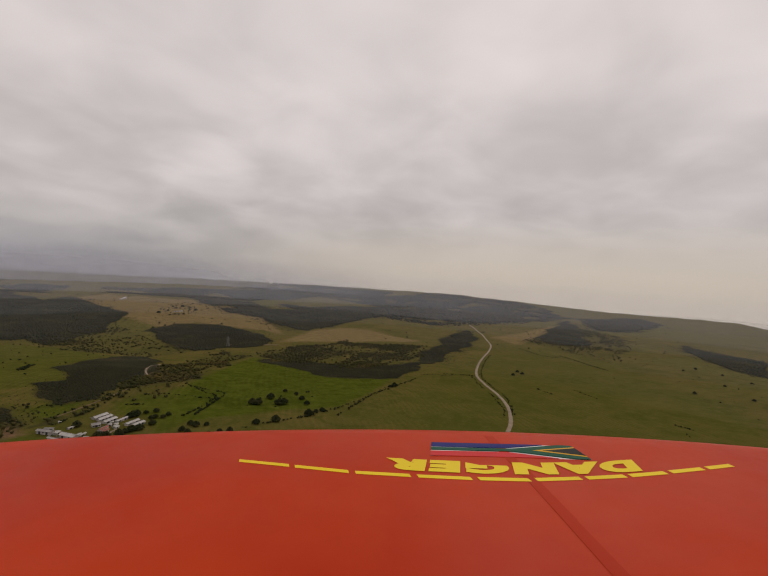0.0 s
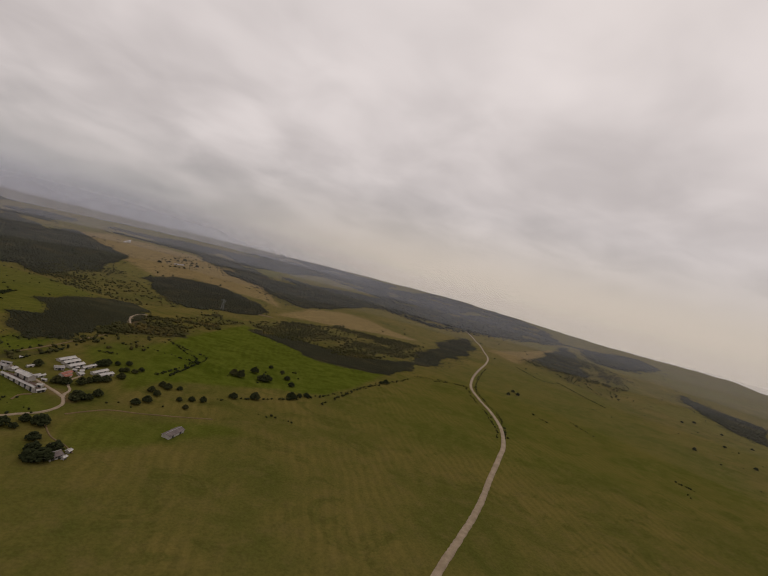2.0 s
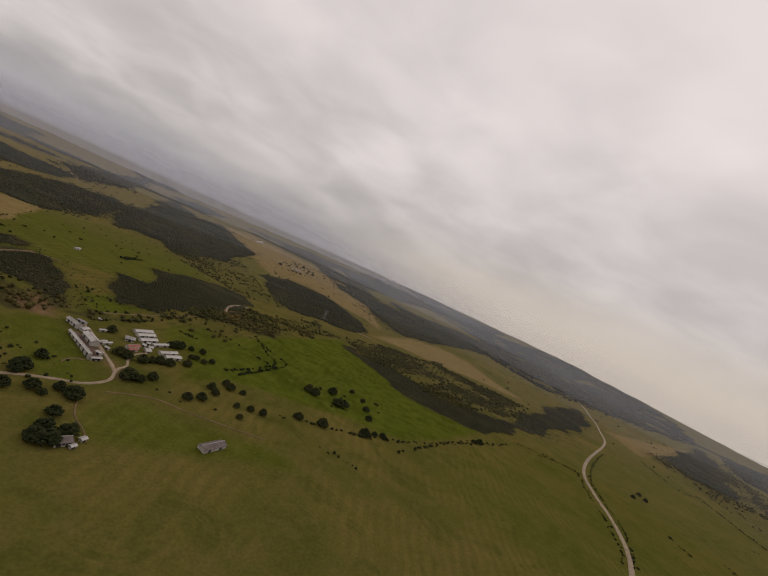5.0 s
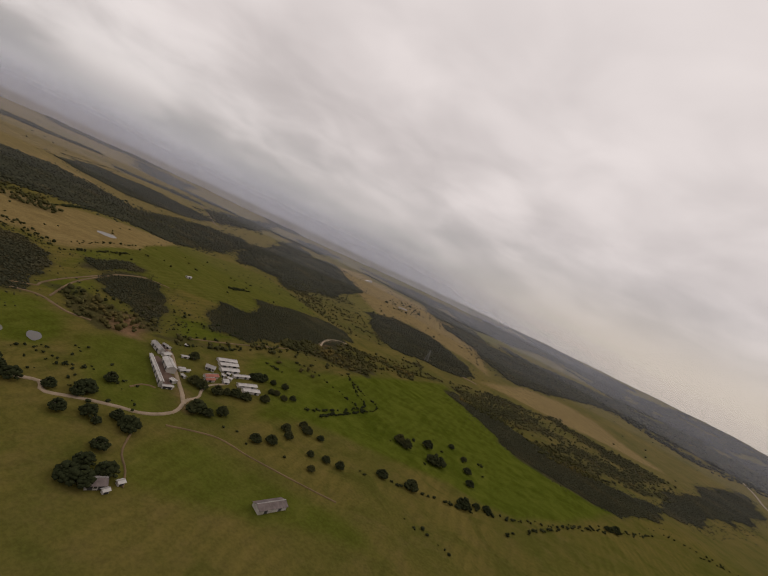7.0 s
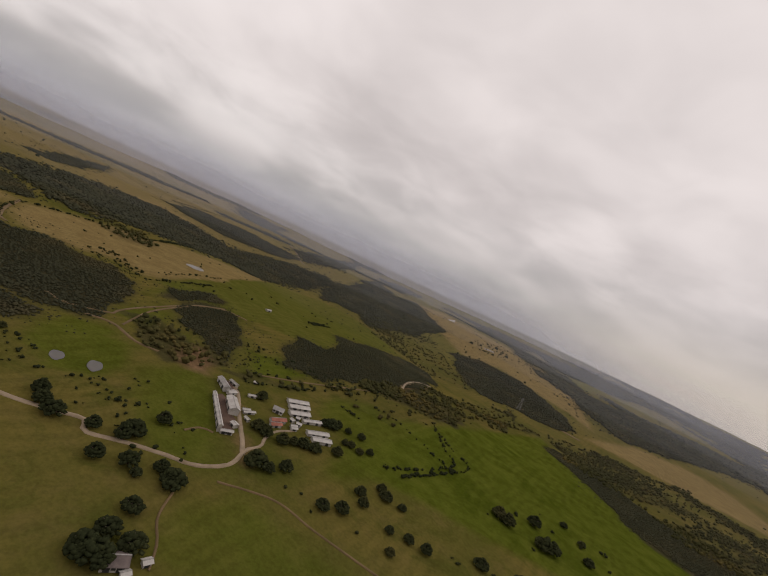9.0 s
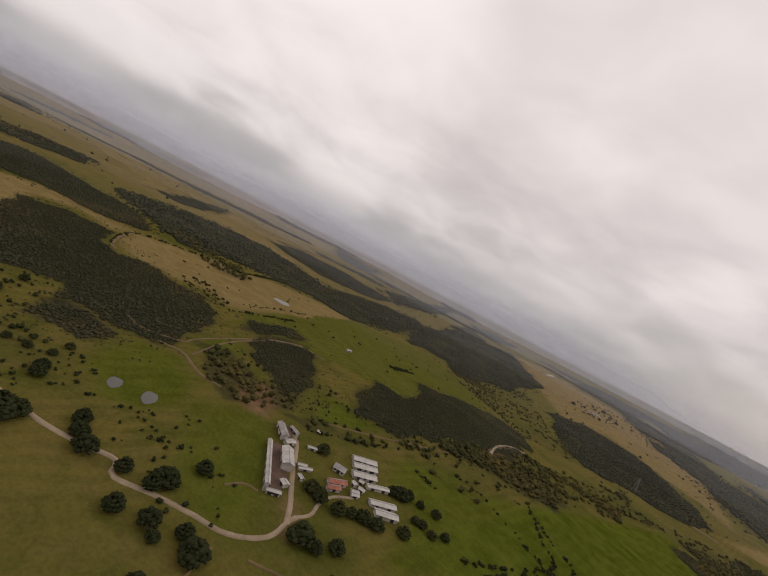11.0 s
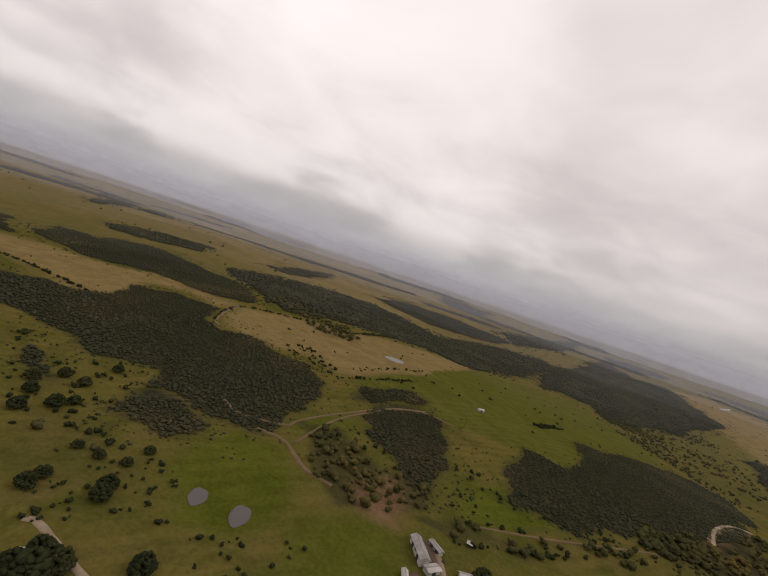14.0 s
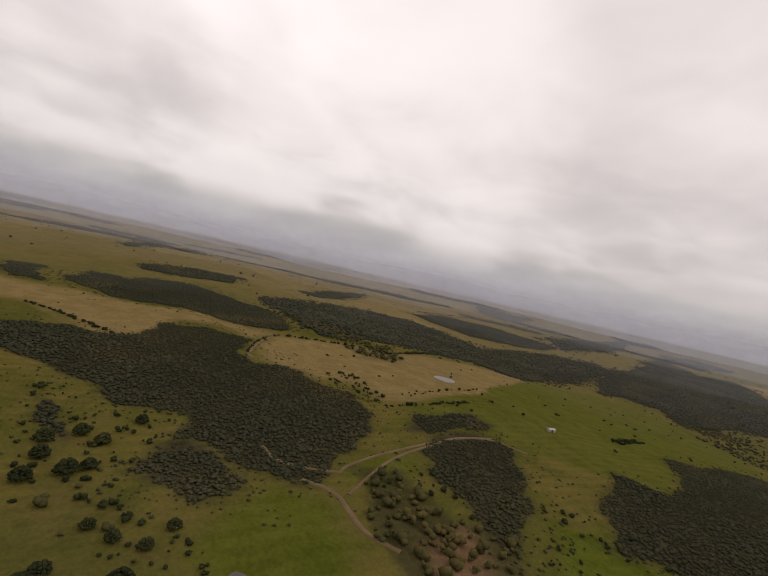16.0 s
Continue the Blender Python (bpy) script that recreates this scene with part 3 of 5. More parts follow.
rng = np.random.default_rng(7)
T_ICO = (1 + 5 ** 0.5) / 2
ICO_V = np.array([(-1, T_ICO, 0), (1, T_ICO, 0), (-1, -T_ICO, 0), (1, -T_ICO, 0), (0, -1, T_ICO), (0, 1, T_ICO), (0, -1, -T_ICO), (0, 1, -T_ICO), (T_ICO, 0, -1), (T_ICO, 0, 1), (-T_ICO, 0, -1), (-T_ICO, 0, 1)]) / math.hypot(1, T_ICO)
ICO_F = np.array([(0, 11, 5), (0, 5, 1), (0, 1, 7), (0, 7, 10), (0, 10, 11), (1, 5, 9), (5, 11, 4), (11, 10, 2), (10, 7, 6), (7, 1, 8), (3, 9, 4), (3, 4, 2), (3, 2, 6), (3, 6, 8), (3, 8, 9), (4, 9, 5), (2, 4, 11), (6, 2, 10), (8, 6, 7), (9, 8, 1)])


OCT_V = np.array([(1, 0, 0), (-1, 0, 0), (0, 1, 0), (0, -1, 0), (0, 0, 1), (0, 0, -1)], float)
OCT_F = np.array([(0, 2, 4), (2, 1, 4), (1, 3, 4), (3, 0, 4), (2, 0, 5), (1, 2, 5), (3, 1, 5), (0, 3, 5)])


def tufts(c, r, squash=0.6):
    """Like clumps(), of fewer faces, for the closed canopy of a wood."""
    n = len(c)
    j = 1.15 + rng.uniform(-0.35, 0.35, (n, 6, 1))
    a = rng.uniform(0, 6.283, n)
    ca, sa = np.cos(a)[:, None], np.sin(a)[:, None]
    b = OCT_V[None] * j
    v = np.stack([b[..., 0] * ca - b[..., 1] * sa, b[..., 0] * sa + b[..., 1] * ca, b[..., 2] * squash], -1) * r[:, None, None] + c[:, None]
    return v.reshape(-1, 3), (OCT_F[None] + 6 * np.arange(n)[:, None, None]).reshape(-1, 3)


def clumps(c, r, squash=0.8):
    """Many small uneven clumps of leaves: centres, radii."""
    n = len(c)
    j = 1 + rng.uniform(-0.32, 0.32, (n, 12, 1))
    a = rng.uniform(0, 6.283, n)
    ca, sa = np.cos(a)[:, None], np.sin(a)[:, None]
    b = ICO_V[None] * j
    v = np.stack([b[..., 0] * ca - b[..., 1] * sa, b[..., 0] * sa + b[..., 1] * ca, b[..., 2] * squash], -1) * r[:, None, None] + c[:, None]
    f = (ICO_F[None] + 12 * np.arange(n)[:, None, None]).reshape(-1, 3)
    return v.reshape(-1, 3), f


def crowns(x, y, size, per, tall):
    """Centres and radii of the clumps of many crowns."""
    n = len(x)
    z = terrain(x, y)
    off = rng.normal(0, 0.36, (n, per, 3)) * size[:, None, None]
    off[:, 0] = 0
    off[..., 2] = np.abs(off[..., 2]) * 0.7
    c = np.stack([x, y, z + tall * size], -1)[:, None] + off
    r = size[:, None] * rng.uniform(0.42, 0.72, (n, per))
    return c.reshape(-1, 3), r.ravel()


def scatter(poly, step, chance):
    p = np.array(poly)
    xs, ys = np.arange(p[:, 0].min(), p[:, 0].max(), step), np.arange(p[:, 1].min(), p[:, 1].max(), step)
    gx, gy = np.meshgrid(xs, ys)
    x, y = gx.ravel() + rng.uniform(-0.5, 0.5, gx.size) * step, gy.ravel() + rng.uniform(-0.5, 0.5, gx.size) * step
    wx, wy = ragged(x, y)
    k = inside(wx, wy, poly) & (rng.random(len(x)) < chance)
    return x[k], y[k]


def fringe(p, reach, dense):
    """Bushes that thin out from the border of a wood."""
    q = np.roll(p, -1, 0)
    length = np.hypot(*(q - p).T)
    n = (length * dense).astype(int)
    k = np.repeat(np.arange(len(p)), n)
    t = rng.random(len(k))
    side = np.stack([(q - p)[:, 1], -(q - p)[:, 0]], -1) / np.maximum(length, 1)[:, None]
    off = rng.normal(0, 1, len(k)) * reach * (0.25 + 0.75 * patches(*(p[k] + (q - p)[k] * t[:, None]).T))
    at = p[k] + (q - p)[k] * t[:, None] + side[k] * off[:, None]
    return at[:, 0], at[:, 1]


def build_woods():
    for poly in WOODS:
        p = np.array(poly, float)
        d = np.hypot(p[:, 0] + 20, p[:, 1] - 200).min()
        area = 0.5 * abs(np.dot(p[:, 0], np.roll(p[:, 1], 1)) - np.dot(p[:, 1], np.roll(p[:, 0], 1)))
        step, per, size = (1.9, 1, 1.75) if d < 800 else ((4.5, 1, 4.4) if d < 1500 else (11.0, 1, 10.5))
        most = 26000 if d < 500 else 8000
        if area > most * step * step:
            step = (area / most) ** 0.5
            size = 0.94 * step
        wide = area > 4e5
        x, y = scatter(poly, step, 0.95)
        thin = np.sin(x / 31 + 1.7 * np.sin(y / 47)) * np.sin(y / 37 + 1.3 * np.sin(x / 53)) + 0.35 * np.sin(x / 9.0 + y / 13.0)
        if wide:     # the largest woods have clearings
            keep = patches(x / 2.2, y / 2.2) > 0.2
            x, y, thin = x[keep], y[keep], thin[keep]
        s = size * rng.uniform(0.55, 1.3, len(x)) * (1 + 0.22 * np.clip(thin, -0.8, 0.8))
        fx, fy = fringe(p, 20.0 if d < 800 else 38.0, 1.1 if d < 800 else 0.3)
        x, y = np.r_[x, fx], np.r_[y, fy]
        s = np.r_[s, size * rng.uniform(0.25, 0.85, len(fx))]
        v, f = tufts(*crowns(x, y, s, per, 0.28), 0.5)
        ob = from_arrays("forest", v, f, M_FOREST, smooth=True)
        tagged(ob, "dense dark green bush filling a valley", "forest", "woods", "stuff")
    for poly, chance in SCRUB:
        x, y = scatter(poly, 5.5, min(1.0, chance * 2.6))
        k = rng.random(len(x)) < 0.12 + 0.88 * patches(x, y)
        x, y = x[k], y[k]
        s = 2.1 * rng.uniform(0.5, 1.6, len(x))
        v, f = clumps(*crowns(x, y, s, 3, 0.5))
        ob = from_arrays("scrub", v, f, M_SCRUB, smooth=True)
        tagged(ob, "scattered olive thorn bushes on rough ground", "bushes", "scrub", "stuff")


build_woods()


# ================= haze shells and sea ==========
def build_sea():
    ys = np.linspace(-3200, 4950, 90)
    near, far = coast(ys) - 60, np.full(len(ys), 4900.0)
    far = np.maximum(far, near + 10)
    cols = np.linspace(0, 1, 12)
    v = np.stack([near[:, None] + (far - near)[:, None] * cols, np.repeat(ys[:, None], 12, 1), np.full((len(ys), 12), SEA_Z)], -1).reshape(-1, 3)
    i = (np.arange(len(ys) - 1)[:, None] * 12 + np.arange(11)).ravel()
    sea = from_arrays("sea", v, np.c_[i, i + 1, i + 13, i + 12], M_SEA)
    tagged(sea, "calm grey sea under low cloud", "sea", kind="structure")
    # broken line of surf
    ys = np.linspace(1500, 4600, 260)
    c = coast(ys) - 6
    w = 16 + 14 * np.sin(ys / 53) * np.sin(ys / 17 + 1) + rng.uniform(0, 8, len(ys))
    v = np.stack([np.stack([c - w, ys, np.full(len(ys), SEA_Z + 0.6)], -1), np.stack([c + w, ys, np.full(len(ys), SEA_Z + 0.6)], -1)], 1).reshape(-1, 3)
    i = np.arange(len(ys) - 1) * 2
    surf = from_arrays("surf_line", v, np.c_[i, i + 1, i + 3, i + 2], M_FOAM)
    tagged(surf, "broken line of white surf along the beach", "surf", kind="structure")


def haze_material(name, thick):
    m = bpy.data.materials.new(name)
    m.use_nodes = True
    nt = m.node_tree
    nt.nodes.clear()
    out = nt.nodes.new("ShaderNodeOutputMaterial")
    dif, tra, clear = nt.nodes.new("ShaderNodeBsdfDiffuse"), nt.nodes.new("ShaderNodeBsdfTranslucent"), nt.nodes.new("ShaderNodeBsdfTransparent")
    # bluish grey gives the shells the colour of haze
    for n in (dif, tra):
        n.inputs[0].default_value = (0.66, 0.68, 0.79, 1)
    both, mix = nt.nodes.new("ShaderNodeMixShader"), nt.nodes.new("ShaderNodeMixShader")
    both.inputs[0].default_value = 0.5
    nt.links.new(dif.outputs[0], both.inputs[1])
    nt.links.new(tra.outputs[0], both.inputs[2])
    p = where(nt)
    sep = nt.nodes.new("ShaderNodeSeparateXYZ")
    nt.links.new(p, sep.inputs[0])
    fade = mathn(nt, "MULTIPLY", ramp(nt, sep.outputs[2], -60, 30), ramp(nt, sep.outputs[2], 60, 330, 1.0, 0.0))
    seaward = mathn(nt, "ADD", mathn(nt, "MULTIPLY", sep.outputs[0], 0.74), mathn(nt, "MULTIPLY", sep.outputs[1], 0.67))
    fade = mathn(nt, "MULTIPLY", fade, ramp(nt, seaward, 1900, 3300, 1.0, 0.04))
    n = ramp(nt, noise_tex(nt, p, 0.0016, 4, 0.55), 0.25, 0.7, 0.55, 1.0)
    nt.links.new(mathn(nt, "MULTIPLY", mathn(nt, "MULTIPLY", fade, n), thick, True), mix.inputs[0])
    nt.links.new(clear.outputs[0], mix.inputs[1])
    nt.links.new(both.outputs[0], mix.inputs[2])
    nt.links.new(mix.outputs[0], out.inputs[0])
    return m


def build_haze():
    # nested see-through shells added to imitate aerial haze, denser with distance
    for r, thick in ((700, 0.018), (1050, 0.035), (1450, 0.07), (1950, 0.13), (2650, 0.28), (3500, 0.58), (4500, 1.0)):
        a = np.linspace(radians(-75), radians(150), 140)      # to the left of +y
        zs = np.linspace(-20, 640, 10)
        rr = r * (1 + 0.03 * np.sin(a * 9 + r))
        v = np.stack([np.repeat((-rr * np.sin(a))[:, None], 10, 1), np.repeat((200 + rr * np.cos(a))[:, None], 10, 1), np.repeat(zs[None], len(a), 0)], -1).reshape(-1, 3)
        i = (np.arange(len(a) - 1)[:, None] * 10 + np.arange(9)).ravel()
        ob = from_arrays("backdrop_haze", v, np.c_[i, i + 1, i + 11, i + 10], haze_material("mist", thick), smooth=True)
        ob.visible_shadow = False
        tagged(ob, "translucent blue-grey shell standing in for haze towards the horizon", "mist", kind="structure")


build_sea()
build_haze()


# ================= roads, tracks, yards, ponds =================
def smooth_line(pts, step):
    """A rounded line through the points, resampled every step metres."""
    p = np.array([pts[0], *pts, pts[-1]], float)
    t = np.linspace(0, 1, 24, endpoint=False)[:, None]
    q = [0.5 * (2 * b + (c - a) * t + (2 * a - 5 * b + 4 * c - d) * t * t + (3 * b - a - 3 * c + d) * t ** 3) for a, b, c, d in zip(p, p[1:], p[2:], p[3:])]
    q = np.concatenate(q + [p[-1:]])
    s = np.r_[0, np.cumsum(np.hypot(*np.diff(q, axis=0).T))]
    u = np.linspace(0, s[-1], max(2, int(s[-1] / step)))
    return np.stack([np.interp(u, s, q[:, 0]), np.interp(u, s, q[:, 1])], -1)


def ribbon(name, pts, width, mat, label, category, lift=0.3, rough=0.12):
    q = smooth_line(pts, 3.0)
    d = np.gradient(q, axis=0)
    d /= np.linalg.norm(d, axis=1, keepdims=True)
    nrm = np.stack([-d[:, 1], d[:, 0]], -1)
    cols = []
    for k, drop in ((-0.5, -0.5), (-0.42, 0.0), (0.0, 0.08), (0.42, 0.0), (0.5, -0.5)):
        e = q + nrm * width * k * (1 + rough * rng.uniform(-1, 1, (len(q), 1)))
        cols.append(np.c_[e, terrain(e[:, 0], e[:, 1]) + lift + drop])
    v = np.stack(cols, 1).reshape(-1, 3)
    i = (np.arange(len(q) - 1)[:, None] * 5 + np.arange(4)).ravel()
    ob = from_arrays(name, v, np.c_[i, i + 5, i + 6, i + 1], mat, smooth=True)
    return tagged(ob, label, category, kind="structure")


M_TRACK = plain_material("dirt_track", (0.105, 0.070, 0.030), (0.150, 0.098, 0.046), 0.1, 0.95)
ribbon("road", [(-99.3, -85), (76.9, 132.6), (165, 241.4), (220.3, 309.7), (261.4, 367.8), (295.1, 414.8), (322, 454.7), (357.9, 526.2), (381.3, 597.4), (393.6, 665.1), (414.4, 741.2), (471.4, 853.2), (550.5, 979.4), (659.7, 1160.1), (727.9, 1335), (826, 1619.4), (893.3, 1851.5)], 5, M_ROAD, "pale gravel road winding over the hill", "road", 0.45)
ribbon("road", [(-165.8, 275.9), (-163.1, 279.9), (-140.9, 292.7), (-127, 304.7), (-118.1, 314.1), (-110.5, 311.5), (-100, 323.3), (-89.6, 333.9), (-81, 341.4), (-76.6, 350.2), (-75.6, 360.1), (-80.4, 370.5), (-81.6, 375.6)], 2.4, M_ROAD, "narrow pale farm road with dirt edges", "road")
ribbon("road", [(-81.6, 375.6), (-81.8, 383.6), (-86.7, 391.3), (-89.6, 402.4), (-87.5, 414.2), (-88.4, 418.9)], 1.8, M_ROAD, "dusty drive to the poultry houses", "road", 0.32)
ribbon("road", [(-79, 369), (-88.3, 376.2), (-96.6, 381.5), (-110.3, 390.9), (-124.8, 401.7), (-133.8, 405.8)], 2.8, M_ROAD, "dusty farmyard drive beside the barns", "road", 0.32)
ribbon("track", [(-209.5, 372.3), (-235.5, 404.8), (-252.3, 440.5), (-261, 465.6), (-259, 491.6), (-243.5, 506.1)], 1.8, M_TRACK, "pale dirt track above the stream", "track")
ribbon("track", [(-222.9, 355.9), (-210.7, 366.9), (-187.6, 369.3), (-174.9, 377.8)], 2.4, M_TRACK, "pale stony stream bed in a gully", "track")
ribbon("track", [(-255.6, 345.6), (-241, 349.4), (-233.4, 358), (-226.4, 375.1)], 2, M_TRACK, "stony stream bed under dense bush", "track")
ribbon("track", [(-68.1, 346.7), (-49.3, 364.7), (-28.3, 370.2), (3.5, 380.1), (20.5, 386)], 1.2, M_TRACK, "faint reddish dirt track across the slope", "track")
ribbon("track", [(-75.7, 336.1), (-62.2, 317.4), (-51.7, 311.2), (-43.9, 304.3)], 1, M_TRACK, "faint two-rut dirt track in the grass", "track")
ribbon("track", [(-100.9, 1139.5), (-36.8, 1150), (44.5, 1130.8)], 9, M_TRACK, "wide bare earth firebreak along the bush", "track", 0.6)
ribbon("track", [(-118.8, 616.4), (-130.2, 649.2), (-137.4, 685.5), (-139.6, 723), (-135.3, 745.5)], 5, M_TRACK, "bare reddish face of a small quarry", "quarry", 0.5, 0.3)
ribbon("track", [(-121.5, 626.4), (-134.2, 662.9), (-141.1, 697), (-144.5, 738.3), (-140.5, 764.9)], 2.6, M_ROAD, "pale stony rim of a small quarry", "quarry", 0.9, 0.3)
ribbon("track", [(-102, 350.8), (-101.9, 360), (-96.9, 364.2)], 1.2, M_TRACK, "short worn path in the paddock", "track")
ribbon("track", [(-147.1, 439), (-136.3, 479.9), (-123.4, 539.9), (-108.9, 600.4)], 1.6, M_TRACK, "brown dirt track beside the bush", "track")
ribbon("track", [(-391.5, 362.9), (-402.5, 361.5), (-430, 371.7), (-474.8, 396.1)], 3, M_TRACK, "bare eroded track at a field edge", "track", 0.5)
ribbon("track", [(-226.6, 374.7), (-232.9, 382.2), (-243.7, 407.9), (-259.6, 460.6), (-262, 493.4)], 1.8, M_TRACK, "pale dirt track under the green hill", "track")
ribbon("track", [(-1436.9, 1803), (-1020.1, 1431.5), (-937.2, 1389.3)], 5, M_TRACK, "pale grass lane between far woods", "track", 0.6)


def draped_patch(name, poly, mat, label, category, step=2.0, lift=0.15):
    p = np.array(poly)
    bm = bmesh.new()
    seen = {}

    def vert(i, j):
        if (i, j) not in seen:
            x, y = i * step, j * step
            seen[i, j] = bm.verts.new((x, y, height(x, y) + lift))
        return seen[i, j]
    for i in range(int(p[:, 0].min() // step), int(p[:, 0].max() // step) + 1):
        for j in range(int(p[:, 1].min() // step), int(p[:, 1].max() // step) + 1):
            if inside(np.array([(i + 0.5) * step]), np.array([(j + 0.5) * step]), poly)[0]:
                bm.faces.new([vert(i, j), vert(i + 1, j), vert(i + 1, j + 1), vert(i, j + 1)])
    return tagged(finish(name, bm, mat, smooth=True), label, category, kind="structure")


draped_patch("yard", [(-128, 387.8), (-126.8, 392), (-120.1, 391.5), (-108.2, 383.9), (-104.1, 384.2), (-96, 376.4), (-98.3, 369)], M_YARD, "muddy brown cattle yard between the sheds", "yard", 1.5)
draped_patch("yard", [(-142.2, 404.6), (-140.1, 409), (-134, 408.3), (-128.7, 401.7), (-130.8, 397)], M_YARD, "muddy brown pen behind the barn", "yard", 1.5)


def pond(cx, cy, rx, ry, turn, label):
    bm = bmesh.new()
    z = height(cx, cy) + 0.25
    ring = []
    for k in range(40):
        a = k / 40 * 2 * math.pi
        s = 1 + 0.04 * math.sin(2 * a + cx) + 0.05 * math.sin(3 * a + cy) + 0.03 * math.sin(5 * a)
        x, y = rx * s * math.cos(a), ry * s * math.sin(a)
        ring.append((cx + x * math.cos(turn) - y * math.sin(turn), cy + x * math.sin(turn) + y * math.cos(turn)))
    bm.faces.new([bm.verts.new((x, y, z)) for x, y in ring])
    return tagged(finish("pond", bm, M_POND), label, "pond", kind="structure")


pond(-387.2, 542.4, 10, 10.08, radians(234), "pale farm dam in a dry brown field")
pond(-161.7, 336.5, 3.4, 6.6, radians(238), "small grey farm pond in green pasture")
pond(-173.8, 324, 3.2, 5.72, radians(242), "small grey pond below the bush")


# ================= trees =================
def tree_kind(seed, spread_r, tall):
    """One broad dark tree: tapered trunk with limbs, and a crown of many clumps."""
    r = random.Random(seed)
    root = new("tree")
    bm = bmesh.new()

    def limb(a, b, ra, rb):
        d = (Vector(b) - Vector(a))
        m = Matrix.Translation((Vector(a) + Vector(b)) / 2) @ d.to_track_quat("Z", "Y").to_matrix().to_4x4()
        bmesh.ops.create_cone(bm, segments=7, radius1=ra, radius2=rb, depth=d.length, matrix=m)
    limb((0, 0, -0.6), (0.1, 0.1, tall * 0.4), 0.5, 0.36)
    for k in range(5):
        a = k * 1.257 + r.uniform(-0.3, 0.3)
        limb((0.1, 0.1, tall * 0.36), (math.cos(a) * spread_r * 0.55, math.sin(a) * spread_r * 0.55, tall * r.uniform(0.55, 0.72)), 0.26, 0.08)
    part("trunk", bm, M_BARK, root, "grey-brown bark")
    c, rad = [], []
    for k in range(130):
        a, q = r.uniform(0, 6.283), math.sqrt(r.random()) * 0.86
        lift = tall * (0.16 + 0.62 * (1 - q * q) * r.uniform(0.3, 1.1))
        c.append((math.cos(a) * q * spread_r, math.sin(a) * q * spread_r * 0.9, lift))
        rad.append(spread_r * r.uniform(0.11, 0.24))
    v, f = clumps(np.array(c), np.array(rad), 0.75)
    from_arrays("crown", v, f, M_TREE, root, smooth=True)
    return root


TREE_KINDS = [tree_kind(3, 6.5, 9.0), tree_kind(8, 5.0, 8.0), tree_kind(15, 7.6, 10.0), tree_kind(21, 4.0, 6.0)]
SPOTS = []
SPOTS.append([(-71.5, 370.8, 2), (-65.7, 374.6, 1), (-63.2, 384.0, 1), (-73.2, 328.3, 2), (-81.7, 328.1, 1), (-88.6, 318.3, 0), (-96.6, 309.1, 1), (-109.2, 344.2, 1), (-105.4, 327.8, 2), (-103.7, 322.6, 1), (-113.3, 315.2, 1), (-133.0, 303.8, 1), (-140.4, 305.5, 1), (-124.3, 304.5, 0), (-119.9, 416.5, 1), (-94.7, 391.0, 1), (-91.0, 393.6, 1), (-84.5, 448.1, 2), (-87.4, 444.2, 1), (-83.0, 453.6, 1), (-68.2, 463.0, 3), (-57.9, 446.1, 3)])
SPOTS.append([(-54.9, 454.2, 3), (-69.4, 414.0, 0), (-62.4, 427.1, 1), (-78.0, 404.1, 1), (-80.5, 397.6, 1), (-74.3, 409.2, 1), (-88.4, 392.5, 1)])
SPOTS.append([(21.5, 510.1, 1), (27.8, 510.4, 1), (41.5, 541.6, 1), (51.9, 516.6, 0), (57.2, 520.5, 0), (59.3, 582.7, 3), (73.8, 569.7, 3), (79.7, 546.4, 3), (84.5, 523.1, 3), (84.2, 479.0, 1), (93.5, 492.6, 3), (101.5, 498.1, 3), (29.5, 440.8, 1), (48.5, 451.6, 1), (7.2, 415.7, 1), (-1.4, 412.6, 1), (-10.3, 406.9, 3), (-34.1, 413.6, 1), (-30.1, 430.0, 1), (-28.2, 408.1, 1), (-30.8, 392.3, 1), (-36.6, 383.9, 1)])
SPOTS.append([(223.5, 628.6, 1), (214.4, 620.7, 3), (-67.5, 309.7, 0), (-54.3, 292.7, 2), (-59.2, 290.9, 2), (-53.1, 303.0, 0), (-62.3, 299.5, 0), (-82.3, 318.2, 3), (-67.8, 442.8, 3), (-64.7, 445.7, 3), (-76.3, 457.9, 3), (496.4, 750.7, 1), (524.2, 764.1, 1), (524.9, 783.2, 3), (-15.5, 430.2, 3), (-24.7, 426.5, 1), (-2.7, 394.8, 3)])
SPOTS.append([(-172.8, 293.6, 1), (-143.4, 280.8, 2), (-148.3, 283.8, 1), (-146.2, 276.9, 1), (-150.8, 281.8, 1), (-144.7, 286.3, 1)])
SPOTS.append([(-178.2, 295.6, 1), (-204.7, 284.7, 3), (-197.2, 292.0, 3), (-181.9, 273.1, 3), (-191.8, 300.7, 3), (-199.6, 308.3, 3), (-186.7, 276.8, 3)])
SPOTS.append([(-365.3, 1635.7, 2), (-347.6, 1688.5, 1), (-372.6, 1870.3, 0), (-340.6, 1887.5, 2), (-303.6, 1849.3, 0), (-268.2, 1761.5, 2), (-281.9, 1622.2, 1), (-308.1, 1613.1, 1)])
SPOTS.append([(968.2, 805.6, 3), (1037.6, 834.7, 3), (1017.7, 753.0, 3), (1167.6, 841.2, 3), (815.8, 539.8, 3), (987.9, 669.2, 3), (896.5, 651.8, 3), (751.1, 589.8, 3)])
